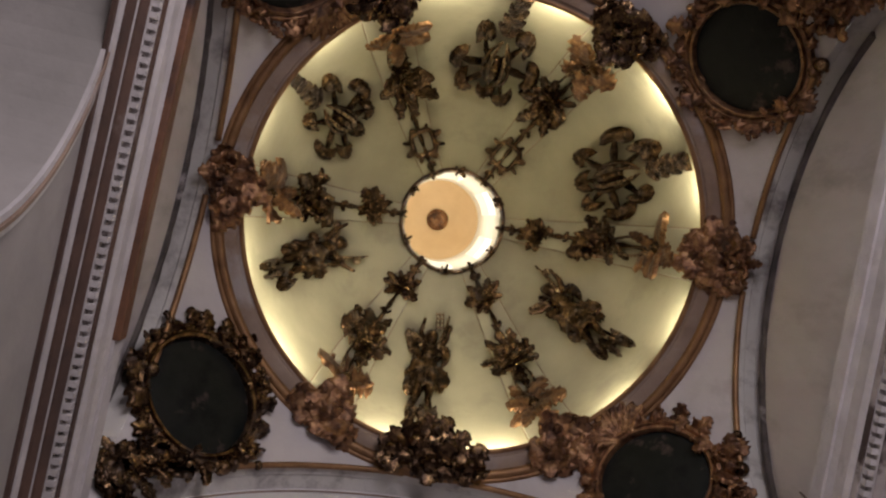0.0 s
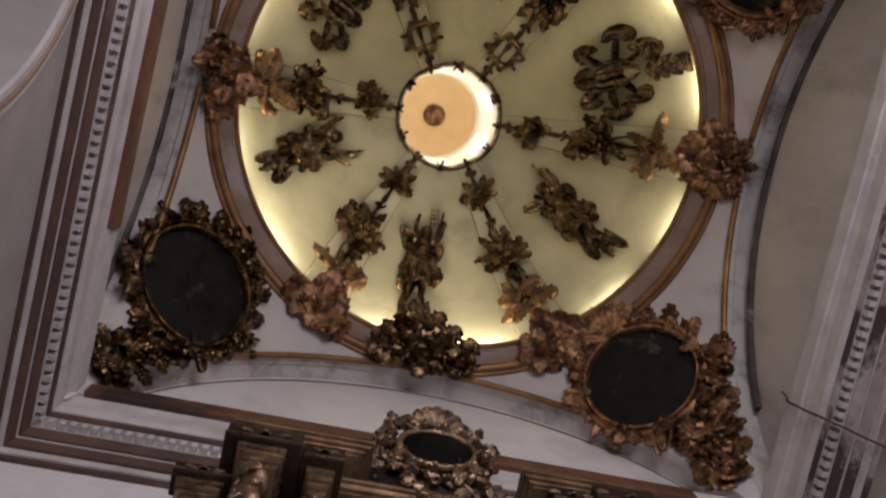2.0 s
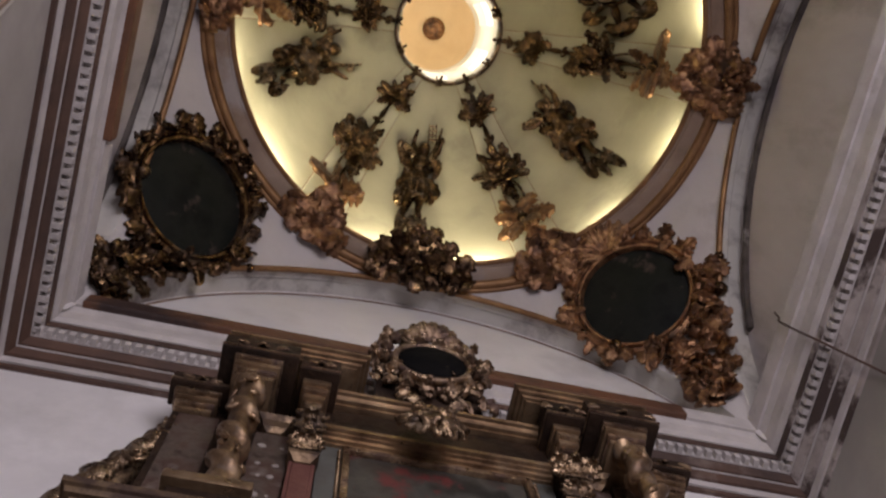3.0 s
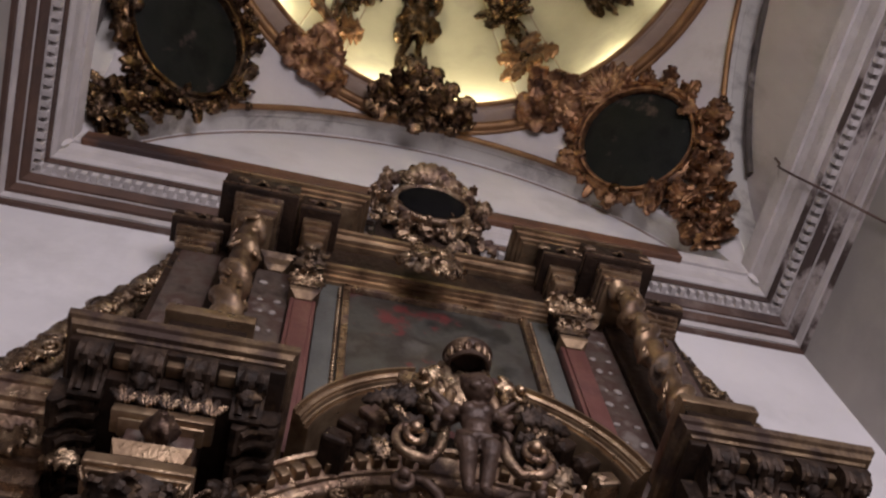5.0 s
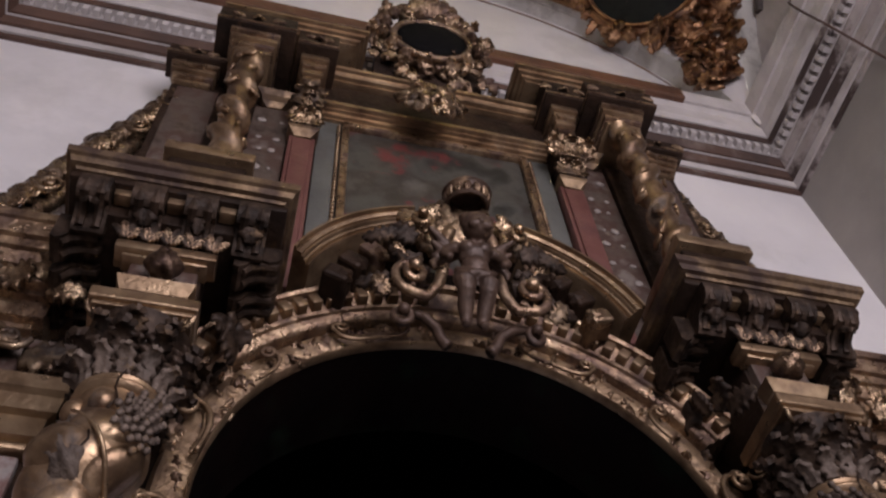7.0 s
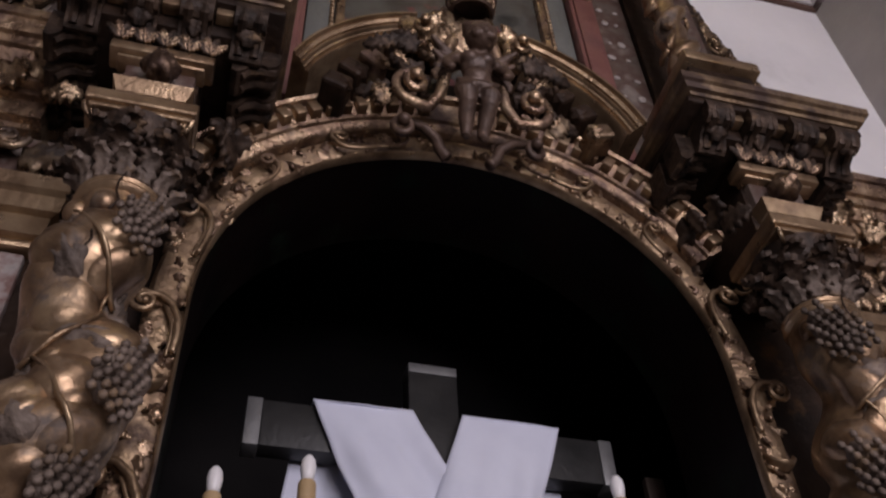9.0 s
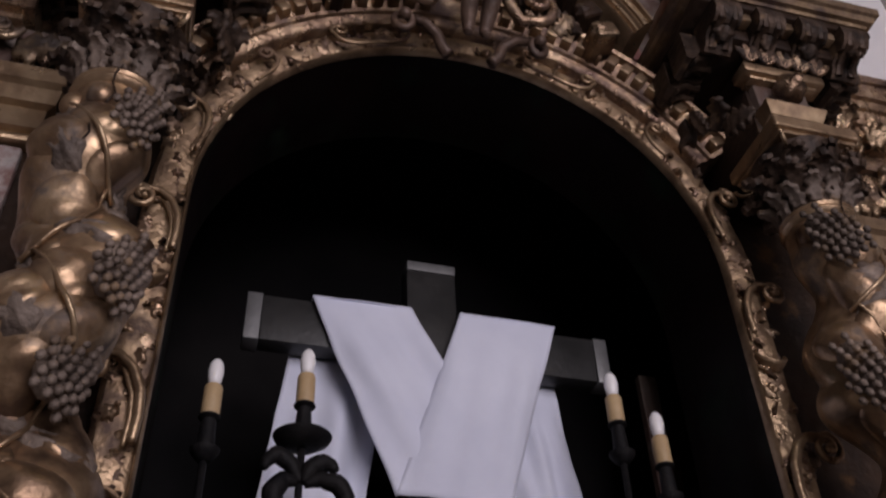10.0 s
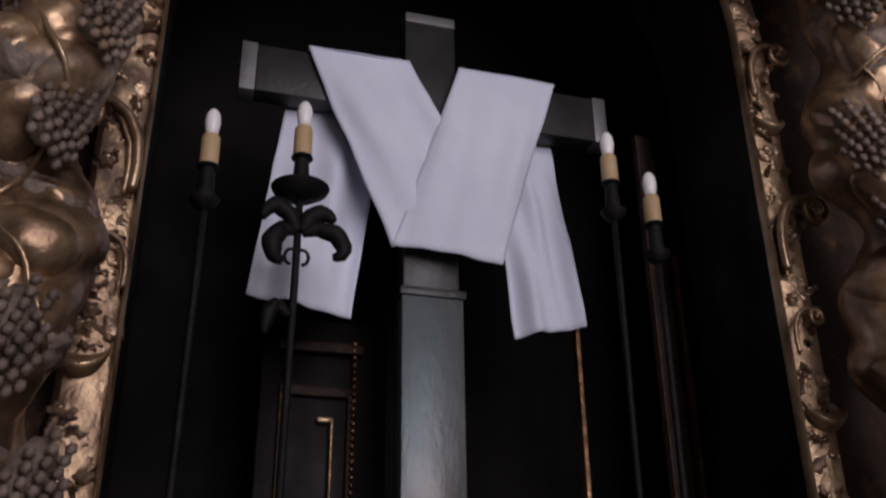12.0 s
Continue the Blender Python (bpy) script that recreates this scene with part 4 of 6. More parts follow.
# ---- pendentives: round paintings in carved frames ----
def medallion(az, leaves, bud, volute, look_words, fan, r=2.04, big=1.0):
    a = radians(az)
    place = Vector((r * math.cos(a), r * math.sin(a), sphere_z(r)))
    n = (Vector((0, 0, SPH_Z)) - place).normalized()
    root = thing("round_painting", look_words, "painting", frame_at(place + n * 0.03, n) @ SIZE(big), group="round paintings on the pendentives")
    mat = leaves[0].materials[0]
    part("canvas", lathe(bmesh.new(), ((0.38, -0.06), (0.38, 0.0), (0.25, 0.012), (0.001, 0.016)), 48), DARK_PAINTING, root, "darkened old painting", smooth=40)
    ring = lathe(bmesh.new(), ((0.36, -0.08), (0.358, 0.03), (0.368, 0.05), (0.385, 0.052), (0.395, 0.03), (0.41, 0.05), (0.435, 0.045), (0.445, 0.0), (0.445, -0.08)), 64, caps=False)
    part("frame", ring, mat, root, smooth=40)
    for k in range(22):
        ang = 360 * k / 22 + RND.uniform(-5, 5)
        piece("leaf", RND.choice(leaves), root, pose(0, 0, 0.01, 0, 0, ang) @ pose(0.4, 0, 0, RND.uniform(-25, 25), RND.uniform(-30, 0), RND.uniform(-35, 35)) @ SIZE(RND.uniform(0.11, 0.2)))
    for k in range(16):
        ang = 360 * k / 16 + 9
        piece("bud", bud, root, pose(0, 0, 0.02, 0, 0, ang) @ pose(0.45, 0, 0) @ SIZE(RND.uniform(0.06, 0.1)))
    # leaves laid on the vault down to the corner
    def lay(x, y, lift):
        w = root.matrix_basis @ Vector((x, y, 0))
        c = Vector((0, 0, SPH_Z))
        d = (w - c).normalized()
        p = c + d * (math.sqrt(SPH_R2) - lift)
        ang = math.atan2(p.y, p.x)
        if math.hypot(p.x, p.y) > edge_r(ang) - 0.035 or p.z < 6.5:
            return None
        return root.matrix_basis.inverted() @ frame_at(p, -d)

    for k in range(230):
        d = RND.random()
        f = lay(RND.uniform(-1, 1) * (0.85 - 0.75 * d), -0.1 - 1.0 * d, 0.02)
        if f is None or (f.translation.xy.length < 0.43):
            continue
        if k % 7 == 0:
            piece("bud", bud, root, f @ SIZE(RND.uniform(0.06, 0.1)))
        piece("leaf", RND.choice(leaves), root, f @ pose(0, 0, 0, 0, 0, RND.uniform(170, 370)) @ pose(0, 0, 0, RND.uniform(-25, 25), RND.uniform(-25, -2), 0) @ SIZE(RND.uniform(0.12, 0.2)))
    for s in (-1, 1):
        for k in range(7):
            f = lay(s * (0.47 - 0.012 * k), -0.3 + 0.09 * k, 0.02)
            if f is not None:
                piece("leaf", RND.choice(leaves), root, f @ pose(0, 0, 0, 0, 0, RND.uniform(0, 360)) @ pose(0, 0, 0, 0, -25, 0) @ SIZE(RND.uniform(0.1, 0.16)))
    if fan:
        for k in range(9):
            piece("leaf", leaves[2], root, pose(0, 0.38, 0.02, 0, 0, 20 + 140 * k / 8) @ pose(0.03, 0, 0, 0, -18, 0) @ SIZE((0.24, 0.2, 0.24)))
    else:
        for s in (-1, 1):
            rosette(root, pose(s * 0.13, 0.46, 0.0), leaves, bud, 0.14, 5, RND, two=True)
    return root


medallion(138.5, DOME_LEAVES, DOME_BUD, DOME_VOLUTE, "round darkened painting in a brown gilt leafy frame", False, 2.09, 1.04)
medallion(45.5, COPPER_LEAVES, COPPER_BUD, COPPER_VOLUTE, "round darkened painting in a coppery gilt leafy frame", True)
medallion(-42, COPPER_LEAVES, COPPER_BUD, COPPER_VOLUTE, "round darkened painting in a coppery gilt leafy frame", False)
medallion(-135, COPPER_LEAVES, COPPER_BUD, COPPER_VOLUTE, "round darkened painting in a coppery gilt leafy frame", True)

# gilt rods along the edges of the arches, from the paintings to the crown
for side in "nsew":
    pts = arch_edge(side, 60)
    for lo, hi in ((9, 27), (33, 51)):
        root = thing("gilt_rod", "slim worn gilt rod along the edge of an arch", "moulding", group="rods along the arches")
        run = [p - OUT[side] * 0.015 + Vector((0, 0, -0.02)) for p in pts[lo:hi + 1]]
        part("rod", tube(bmesh.new(), run, 0.021, 8), RING_GILT, root, smooth=180)
        end = run[0] if lo == 9 else run[-1]
        near = run[3] if lo == 9 else run[-4]
        part("knob", ball(bmesh.new(), end, (0.05, 0.05, 0.06), sub=2), DOME_GOLD, root, "dark carved knob", smooth=180)
        part("knob", ball(bmesh.new(), near, (0.032, 0.032, 0.04), sub=2), DOME_GOLD, root, "dark carved knob", smooth=180)
    if side in "ew":
        m = pts[30]
        t = thing("arch_bunch", "coppery gilt bunch of leaves at the crown of an arch", "ornament", frame_at(m - OUT[side] * 0.03, Vector((0, 0, -1)) - OUT[side] * 0.7, -OUT[side]))
        for dx, s in ((0, 0.14), (-0.1, 0.11), (0.1, 0.11)):
            rosette(t, pose(dx, 0.02, 0.03), COPPER_LEAVES, COPPER_BUD, s, 6, RND, two=True)


# ---- altarpiece, lower stage ----
def block(name, layers, mat, parent, label="", bevel=0.006):
    """Boxes (x0, x1, y0, y1, z0, z1) joined into one part."""
    bm = bmesh.new()
    for b in layers:
        box(bm, *b, bevel)
    return part(name, bm, mat, parent, label, smooth=30)


def moulding(name, profile, x0, x1, mat, parent, label="", back=1.9, ends=True):
    """A straight moulding along x; profile gives (front y, height) from the bottom up. It returns along its ends."""
    bm = bmesh.new()
    y_ref = min(y for y, z in profile)
    rows = []
    for y, z in profile:
        e = (y - y_ref) if ends else 0.0
        rows.append([bm.verts.new(p) for p in ((x0 + e, back, z), (x0 + e, y, z), (x1 - e, y, z), (x1 - e, back, z))])
    for r0, r1 in zip(rows, rows[1:]):
        for i in range(3):
            bm.faces.new((r0[i], r0[i + 1], r1[i + 1], r1[i]))
    bm.faces.new(rows[0])
    bm.faces.new(rows[-1][::-1])
    return part(name, bm, mat, parent, label)


def arc_sweep(bm, cz, a0, a1, section, n=40):
    """Sweeps (radius, y) pairs round the axis x = 0, z = cz, from angle a0 to a1 in degrees (0: right, 90: up)."""
    rows = []
    for i in range(n + 1):
        a = radians(a0 + (a1 - a0) * i / n)
        rows.append([bm.verts.new((r * math.cos(a), y, cz + r * math.sin(a))) for r, y in section])
    k = len(section)
    for r0, r1 in zip(rows, rows[1:]):
        for j in range(k):
            bm.faces.new((r0[j], r0[(j + 1) % k], r1[(j + 1) % k], r1[j]))
    bm.faces.new(rows[0])
    bm.faces.new(rows[-1][::-1])
    return bm


body = thing("altarpiece", "dark gilded wooden body of the altarpiece behind the columns", "altarpiece")
bm = bmesh.new()
for s in (-1, 1):
    box(bm, *sorted((s * 0.72, s * 1.75)), 1.83, 1.945, 1.0, 3.9)
pts = niche_outline(0.0)
front = [bm.verts.new((x * 1.03, 1.835, z + 0.01)) for x, z in pts[1:-1]]
crown = [bm.verts.new((x * 1.03, 1.835, 3.95)) for x, z in pts[1:-1]]
for i in range(len(front) - 1):
    bm.faces.new((front[i], front[i + 1], crown[i + 1], crown[i]))
part("back_panel", bm, DARK_SHADED_WOOD, body)
for s in (-1, 1):
    block("painted_panel", [(*sorted((s * 1.08, s * 1.72)), 1.8, 1.83, 1.3, 3.24)], FADED_PANEL, body, "faded mottled painted panel")
    for z in (1.27, 2.72, 3.25):
        block("panel_rail", [(*sorted((s * 1.05, s * 1.74)), 1.785, 1.83, z, z + 0.03)], MOULD_GOLD, body)
    x0, x1 = sorted((s * 1.0, s * 1.75))
    moulding("architrave", [(1.76, 3.27), (1.76, 3.33), (1.74, 3.335), (1.735, 3.38), (1.72, 3.39), (1.715, 3.43)], x0, x1, MOULD_GOLD, body)
    moulding("frieze", [(1.77, 3.43), (1.77, 3.62)], x0, x1, MARBLED, body)
    moulding("side_cornice", [(1.74, 3.62), (1.74, 3.64), (1.715, 3.642), (1.71, 3.7), (1.69, 3.702), (1.69, 3.72), (1.66, 3.722), (1.655, 3.76), (1.64, 3.762), (1.625, 3.8), (1.61, 3.802), (1.605, 3.83), (1.59, 3.832), (1.58, 3.88), (1.57, 3.882), (1.57, 3.915), (1.6, 3.92)], x0, x1, FRAME_WOOD, body)
    for k in range(5):
        piece("leaf", GOLD_LEAVES[(0, 3, 1, 2, 3)[k]], body, frame_at((s * (1.16 + 0.12 * k), 1.75, 3.52), (0, -1, 0)) @ pose(0, 0, 0, 0, 0, 60 * k) @ SIZE(0.16))
        piece("volute", GOLD_VOLUTE, body, pose(s * (1.2 + 0.13 * k), 1.72, 3.56) @ SIZE(0.05))
        for j in range(3):
            piece("leaf", GOLD_LEAVES[(k + j) % 5], body, frame_at((s * (1.15 + 0.12 * k + 0.03 * j), 1.66, 3.7 + 0.03 * j), (0, -1, -0.4)) @ pose(0, 0, 0, 0, 0, 70 * j + 30 * k) @ SIZE(0.1))


# Dark carved gilt, deepened to carry the shade under the cornice.
CARVED_SHADED = material("carved_shaded_gilt", [(0.014, 0.01, 0.008), (0.042, 0.027, 0.019), (0.09, 0.06, 0.042)], 22, (0.36, 0.6), metal=0.3, stain=(0.2, 0.13, 0.075), stain_scale=13, stain_at=(0.6, 0.72), bump_scale=60, bump=0.3, island=0.25, spec=0.25)
WORN_CORNICE = material("worn_cornice_gilt", [(0.07, 0.042, 0.028), (0.2, 0.135, 0.08), (0.33, 0.235, 0.145)], 9, (0.3, 0.5), metal=0.75, stain=(0.05, 0.027, 0.018), stain_scale=7, stain_at=(0.46, 0.62), bump_scale=50, bump=0.2)
FRAME_GROUND = material("frame_ground_gilt", [(0.12, 0.075, 0.05), (0.3, 0.205, 0.125), (0.46, 0.33, 0.205)], 10, (0.28, 0.46), metal=0.75, stain=(0.08, 0.045, 0.03), stain_scale=9, stain_at=(0.54, 0.68), bump_scale=50, bump=0.3)
DARK_LEAVES = leaf_set(CARVED_SHADED)


def entablature_block(s):
    """The stepped block of entablature over a column; s is -1 or 1."""
    root = thing("entablature_block", "projecting dark gilt entablature block with carved brackets", "entablature", group="entablature blocks over the columns")
    X = lambda a, b: sorted((s * a, s * b))
    moulding("cornice", [(1.38, 3.858), (1.376, 3.868), (1.362, 3.869), (1.356, 3.888), (1.346, 3.892), (1.344, 3.918), (1.35, 3.92)], *X(0.55, 1.165), WORN_CORNICE, root, "worn gilt cornice moulding")
    # underside and core: shade below the cornice comes from this dark colour
    block("soffit", [(*X(0.575, 1.14), 1.384, 1.84, 3.83, 3.857), (*X(0.62, 1.1), 1.44, 1.84, 3.76, 3.829)], DARK_SHADED_WOOD, root)
    block("core", [(*X(0.76, 0.955), 1.53, 1.84, 3.44, 3.759)], DARK_SHADED_WOOD, root)
    brk = prism(bmesh.new(), [(-0.06, 0.03), (0.06, 0.03), (0.06, -0.075), (0.045, -0.082), (0.028, -0.07), (0.015, -0.045), (-0.01, -0.032), (-0.03, -0.04), (-0.05, -0.032), (-0.062, -0.01)], -0.041, 0.041)
    brk.transform(pose(0, 0, 0, 0, 0, 90))
    for x in (-0.02, 0.02):
        tube(brk, [(x, -0.055, 0.0), (x, -0.045, -0.035), (x, -0.012, -0.034), (x, 0.02, -0.05), (x, 0.035, -0.075)], [0.011, 0.013, 0.012, 0.013, 0.012], 7)
    bk = finish_mesh("bracket", brk, CARVED_SHADED, 40)
    for k in range(4):
        piece("bracket", bk, root, pose(s * (0.66 + 0.135 * k), 1.43, 3.8))
        piece("leaf", DARK_LEAVES[(0, 2, 0, 4)[k]], root, frame_at((s * (0.66 + 0.135 * k), 1.39, 3.815), (0, -1, -0.6)) @ pose(0, 0, 0, 0, 0, -90) @ SIZE(0.1))
        if k < 3:
            block("coffer", [(*X(0.705 + 0.135 * k, 0.75 + 0.135 * k), 1.4, 1.436, 3.8, 3.829)], MOULD_GOLD, root, "small gilt panel between brackets", bevel=0.003)
    for k in range(3):
        for sx in (0.6, 1.12):
            piece("bracket", bk, root, pose(s * (sx + (0.03 if sx < 1 else -0.03)), 1.53 + 0.11 * k, 3.775, 0, 0, 90))
    block("shell_band", [(*X(0.73, 0.985), 1.465, 1.535, 3.665, 3.7)], MOULD_GOLD, root)
    for k in range(5):
        t = frame_at((s * (0.748 + 0.054 * k), 1.46, 3.7), (0, -1, -0.3))
        for j in range(4):
            piece("leaf", (DARK_LEAVES if j % 2 else FRAME_LEAVES)[2], root, t @ pose(0, 0, 0, 0, 0, 40 + 33 * j) @ SIZE(0.055))
    block("frieze", [(*X(0.77, 0.94), 1.505, 1.84, 3.545, 3.665)], MARBLED, root, "small mottled frieze panel")
    piece("bud", FRAME_BUD, root, frame_at((s * 0.852, 1.49, 3.61), (0, -1, 0)) @ SIZE(0.085))
    moulding("impost", [(1.5, 3.45), (1.495, 3.5), (1.48, 3.51), (1.47, 3.535), (1.465, 3.55)], *X(0.762, 0.952), MOULD_GOLD, root)
    block("fillet", [(*X(0.75, 0.965), 1.48, 1.535, 3.652, 3.664)], MOULD_GOLD, root)
    # carved return towards the niche, its shade put into the dark leaf colour
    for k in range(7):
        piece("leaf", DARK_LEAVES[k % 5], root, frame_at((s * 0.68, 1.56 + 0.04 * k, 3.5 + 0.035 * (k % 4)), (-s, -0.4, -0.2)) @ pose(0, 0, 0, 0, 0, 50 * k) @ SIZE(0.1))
    return root


entablature_block(-1)
entablature_block(1)


def grape_bunch(mat):
    """A hanging bunch of tightly packed grapes, one unit long, its back on the xy plane."""
    bm = bmesh.new()
    for row in range(9):
        h = row / 8
        w = 0.34 * math.sin(math.pi * min(1.0, 0.2 + 0.72 * (1 - h) ** 0.8)) + 0.03
        n = max(2, int(w * 2 / 0.105))
        for k in range(n):
            x = -w + 2 * w * (k + 0.5 * (row % 2)) / max(1, n - 1)
            if abs(x) > w + 0.03:
                continue
            ball(bm, (x, 0.45 - 0.95 * h, 0.05 + 0.2 * math.sqrt(max(0.0, 1 - (x / (w + 0.08)) ** 2))), 0.062, sub=1)
    ball(bm, (0, 0.05, 0.02), (0.3, 0.46, 0.17), sub=2)
    return finish_mesh("grapes", bm, mat)


DUSTY = material("dusty_carving", [(0.07, 0.05, 0.039), (0.145, 0.11, 0.087), (0.23, 0.18, 0.145)], 16, (0.5, 0.75), metal=0.25, stain=(0.22, 0.14, 0.07), stain_scale=11, stain_at=(0.58, 0.72), bump_scale=60, bump=0.35, island=0.2)
GRAPES = grape_bunch(DUSTY)
ACANTHUS = finish_mesh("leaf", leaf_bmesh(width=0.26, lobes=3, curl=-1.6, depth=-0.02, amp=0.2, nu=25), DUSTY)
ACANTHUS_DARK = finish_mesh("leaf", leaf_bmesh(width=0.24, lobes=5, curl=-2.2, depth=-0.04, amp=0.3, nu=25), CARVED_SHADED)


def big_column(s):
    """A fat twisted column of swelling lobes with vine stems, dusty leaves and grapes, under a leafy capital."""
    root = thing("twisted_column", "fat twisted gilded column wound with vines and grapes", "column", Matrix.Translation((s * 0.862, 1.555, 0)), group="twisted columns of the altarpiece")
    z0, z1, pitch = 1.25, 3.16, 0.46
    phase = lambda z: -s * 2 * math.pi * z / pitch + (0.9 if s < 0 else 2.2)

    def skin(a, z, lift=0.0):
        """A point of the shaft's face at the angle a and height z, lifted off it."""
        k = max(0.0, min(1.0, (3.1 - z) / 0.2))
        ph = phase(z)
        swell = 0.087 + 0.006 * k + 0.024 * k * abs(math.sin(a - ph)) ** 0.8 + 0.012 * k * math.sin(2 * ph) + 0.005 * noise.noise(Vector((3 * math.cos(a), 3 * math.sin(a), z * 9 + s)))
        return Vector((0.034 * k * math.cos(ph) + (swell + lift) * math.cos(a), 0.034 * k * math.sin(ph) + (swell + lift) * math.sin(a), z))

    bm = bmesh.new()
    nz, na = 150, 40
    rows = [[bm.verts.new(skin(2 * math.pi * j / na, z0 + (z1 - z0) * i / nz)) for j in range(na)] for i in range(nz + 1)]
    for r0, r1 in zip(rows, rows[1:]):
        for j in range(na):
            bm.faces.new((r0[j], r0[(j + 1) % na], r1[(j + 1) % na], r1[j]))
    part("shaft", bm, COLUMN_GOLD, root, smooth=180)

    def lobe(a, z, long, wide, turn, fat, ragged, mat):
        """A swelling leaf that hugs the shaft: smooth, or with a ragged edge and ribs."""
        lb = bmesh.new()
        nu, nv = 15, 11
        ct, st = math.cos(turn), math.sin(turn)
        grid = []
        for i in range(nu):
            u = 2 * i / (nu - 1) - 1
            row = []
            for j in range(nv):
                v = 2 * j / (nv - 1) - 1
                w = wide * math.sqrt(max(0.0, 1 - u * u)) ** 0.8 * (1 + ragged * math.sin(11 * u + 5 * z))
                p, q = u * long, v * w
                x, y = p * ct - q * st, p * st + q * ct
                rise = (1 - abs(v) ** 2.4) * (1 - u * u) ** 0.5
                relief = ragged * 0.02 * math.sin(9 * v + 4 * u) * rise - (0.0 if ragged else 0.1 * fat * math.exp(-(v / 0.1) ** 2) * rise)
                row.append(lb.verts.new(skin(a + x / 0.11, z + y, -0.006 + fat * rise + relief)))
            grid.append(row)
        for r0, r1 in zip(grid, grid[1:]):
            for j in range(nv - 1):
                lb.faces.new((r0[j], r0[j + 1], r1[j + 1], r1[j]))
        return part("leaf", lb, mat, root, smooth=180)

    def stem(a0, zs, a1, ze, r=0.0055):
        run = []
        for i in range(14):
            t = i / 13
            run.append(skin(a0 + (a1 - a0) * t + 0.15 * math.sin(math.pi * t), zs + (ze - zs) * t, 0.014))
        part("vine", tube(bmesh.new(), run, [r * (1.1 - 0.4 * i / 13) for i in range(14)], 6), MOULD_GOLD, root, smooth=180)

    # wreaths of lobes, leaves and grapes, turn by turn up the shaft; the front lies at -90 degrees
    rnd = random.Random(11 + s)
    for k in range(9):
        z = 1.36 + 0.2 * k
        side = 1 if k % 2 else -1
        front = radians(-90 + 12 * rnd.uniform(-1, 1))
        inner = front - s * radians(48)
        outer = front + s * radians(45)
        near, far = (inner, outer) if side > 0 else (outer, inner)
        lobe(near, z + 0.02, 0.1, 0.062, -s * side * 0.5, 0.03, 0.0, COLUMN_GOLD)
        lobe(front, z + 0.07, 0.095, 0.055, -s * side * 0.35, 0.026, 0.0, COLUMN_GOLD)
        lobe(far, z - 0.03, 0.085, 0.055, s * side * 0.9, 0.022, 0.0, COLUMN_GOLD)
        lobe(front + side * 0.35, z - 0.015, 0.085, 0.036, s * 0.5 + 0.3 * side, 0.02, 0.3, DUSTY)
        lobe(near + 0.5 * side, z + 0.115, 0.06, 0.04, 0.6 * side, 0.018, 0.35, DUSTY)
        stem(far, z - 0.1, near, z + 0.12)
        if k % 3 != 1:
            g = skin(inner + 0.25 * s, z + 0.1, 0.004)
            d = Vector((math.cos(inner), math.sin(inner), 0))
            piece("grapes", GRAPES, root, frame_at(g, d) @ pose(0, 0, 0, 0, 0, s * 24) @ SIZE((0.15, 0.19, 0.16)))
        elif k == 4:
            g = skin(outer, z + 0.05, 0.004)
            d = Vector((math.cos(outer), math.sin(outer), 0))
            piece("grapes", GRAPES, root, frame_at(g, d) @ pose(0, 0, 0, 0, 0, -s * 14) @ SIZE((0.13, 0.16, 0.14)))
    # plain neck with two round bosses under the ring
    for da in (-62, -12, 38):
        a = radians(-90 + da)
        part("boss", ball(bmesh.new(), (0.08 * math.cos(a), 0.08 * math.sin(a), 3.11), (0.03, 0.03, 0.034), sub=3), COLUMN_GOLD, root, smooth=180)
    part("collar", lathe(bmesh.new(), ((0.075, 3.15), (0.09, 3.155), (0.098, 3.168), (0.092, 3.18), (0.096, 3.187), (0.085, 3.198)), 36), MOULD_GOLD, root, smooth=50)
    # the split in the wood
    crack = [skin(radians(-88 + 5 * math.sin(2.3 * i)), 2.93 + 0.27 * i / 9, 0.0) for i in range(10)]
    crack = [Vector((p.x, min(p.y, -0.094) - 0.003, p.z)) for p in crack]
    part("split", tube(bmesh.new(), crack, [0.0015 + 0.0018 * math.sin(0.4 + 0.28 * i) for i in range(10)], 5), DARK_SHADED_WOOD, root, "dark split in the wood")
    # capital
    cap = part("capital", lathe(bmesh.new(), ((0.085, 3.195), (0.082, 3.24), (0.09, 3.31), (0.11, 3.38), (0.12, 3.395)), 28), CARVED_SHADED, root, "dusty dark leafy capital", smooth=60)
    for ring, z, n, size, mesh in ((0.084, 3.195, 12, 0.085, ACANTHUS), (0.086, 3.225, 9, 0.125, ACANTHUS_DARK), (0.095, 3.29, 10, 0.1, ACANTHUS_DARK)):
        for k in range(n):
            a = 2 * math.pi * (k + 0.5 * (ring > 0.085)) / n
            m = frame_at((ring * math.cos(a), ring * math.sin(a), z), (math.cos(a), math.sin(a), 0.1), (0, 0, 1))
            piece("leaf", mesh, cap, m @ pose(0, 0, 0, 0, 0, 90) @ pose(0, 0, 0.004, rnd.uniform(-8, 8), -6, 0) @ SIZE((size * rnd.uniform(0.9, 1.1), size, size)))
    for k in range(4):
        a = math.pi / 4 + k * math.pi / 2
        piece("volute", GOLD_VOLUTE, cap, pose(0.135 * math.cos(a), 0.135 * math.sin(a), 3.385, 0, 0, math.degrees(a)) @ SIZE(0.034))
    ab = bmesh.new()
    box(ab, -0.115, 0.115, -0.11, 0.11, 3.395, 3.41, 0.004)
    box(ab, -0.125, 0.125, -0.12, 0.12, 3.41, 3.45, 0.006)
    part("abacus", ab, MOULD_GOLD, cap)
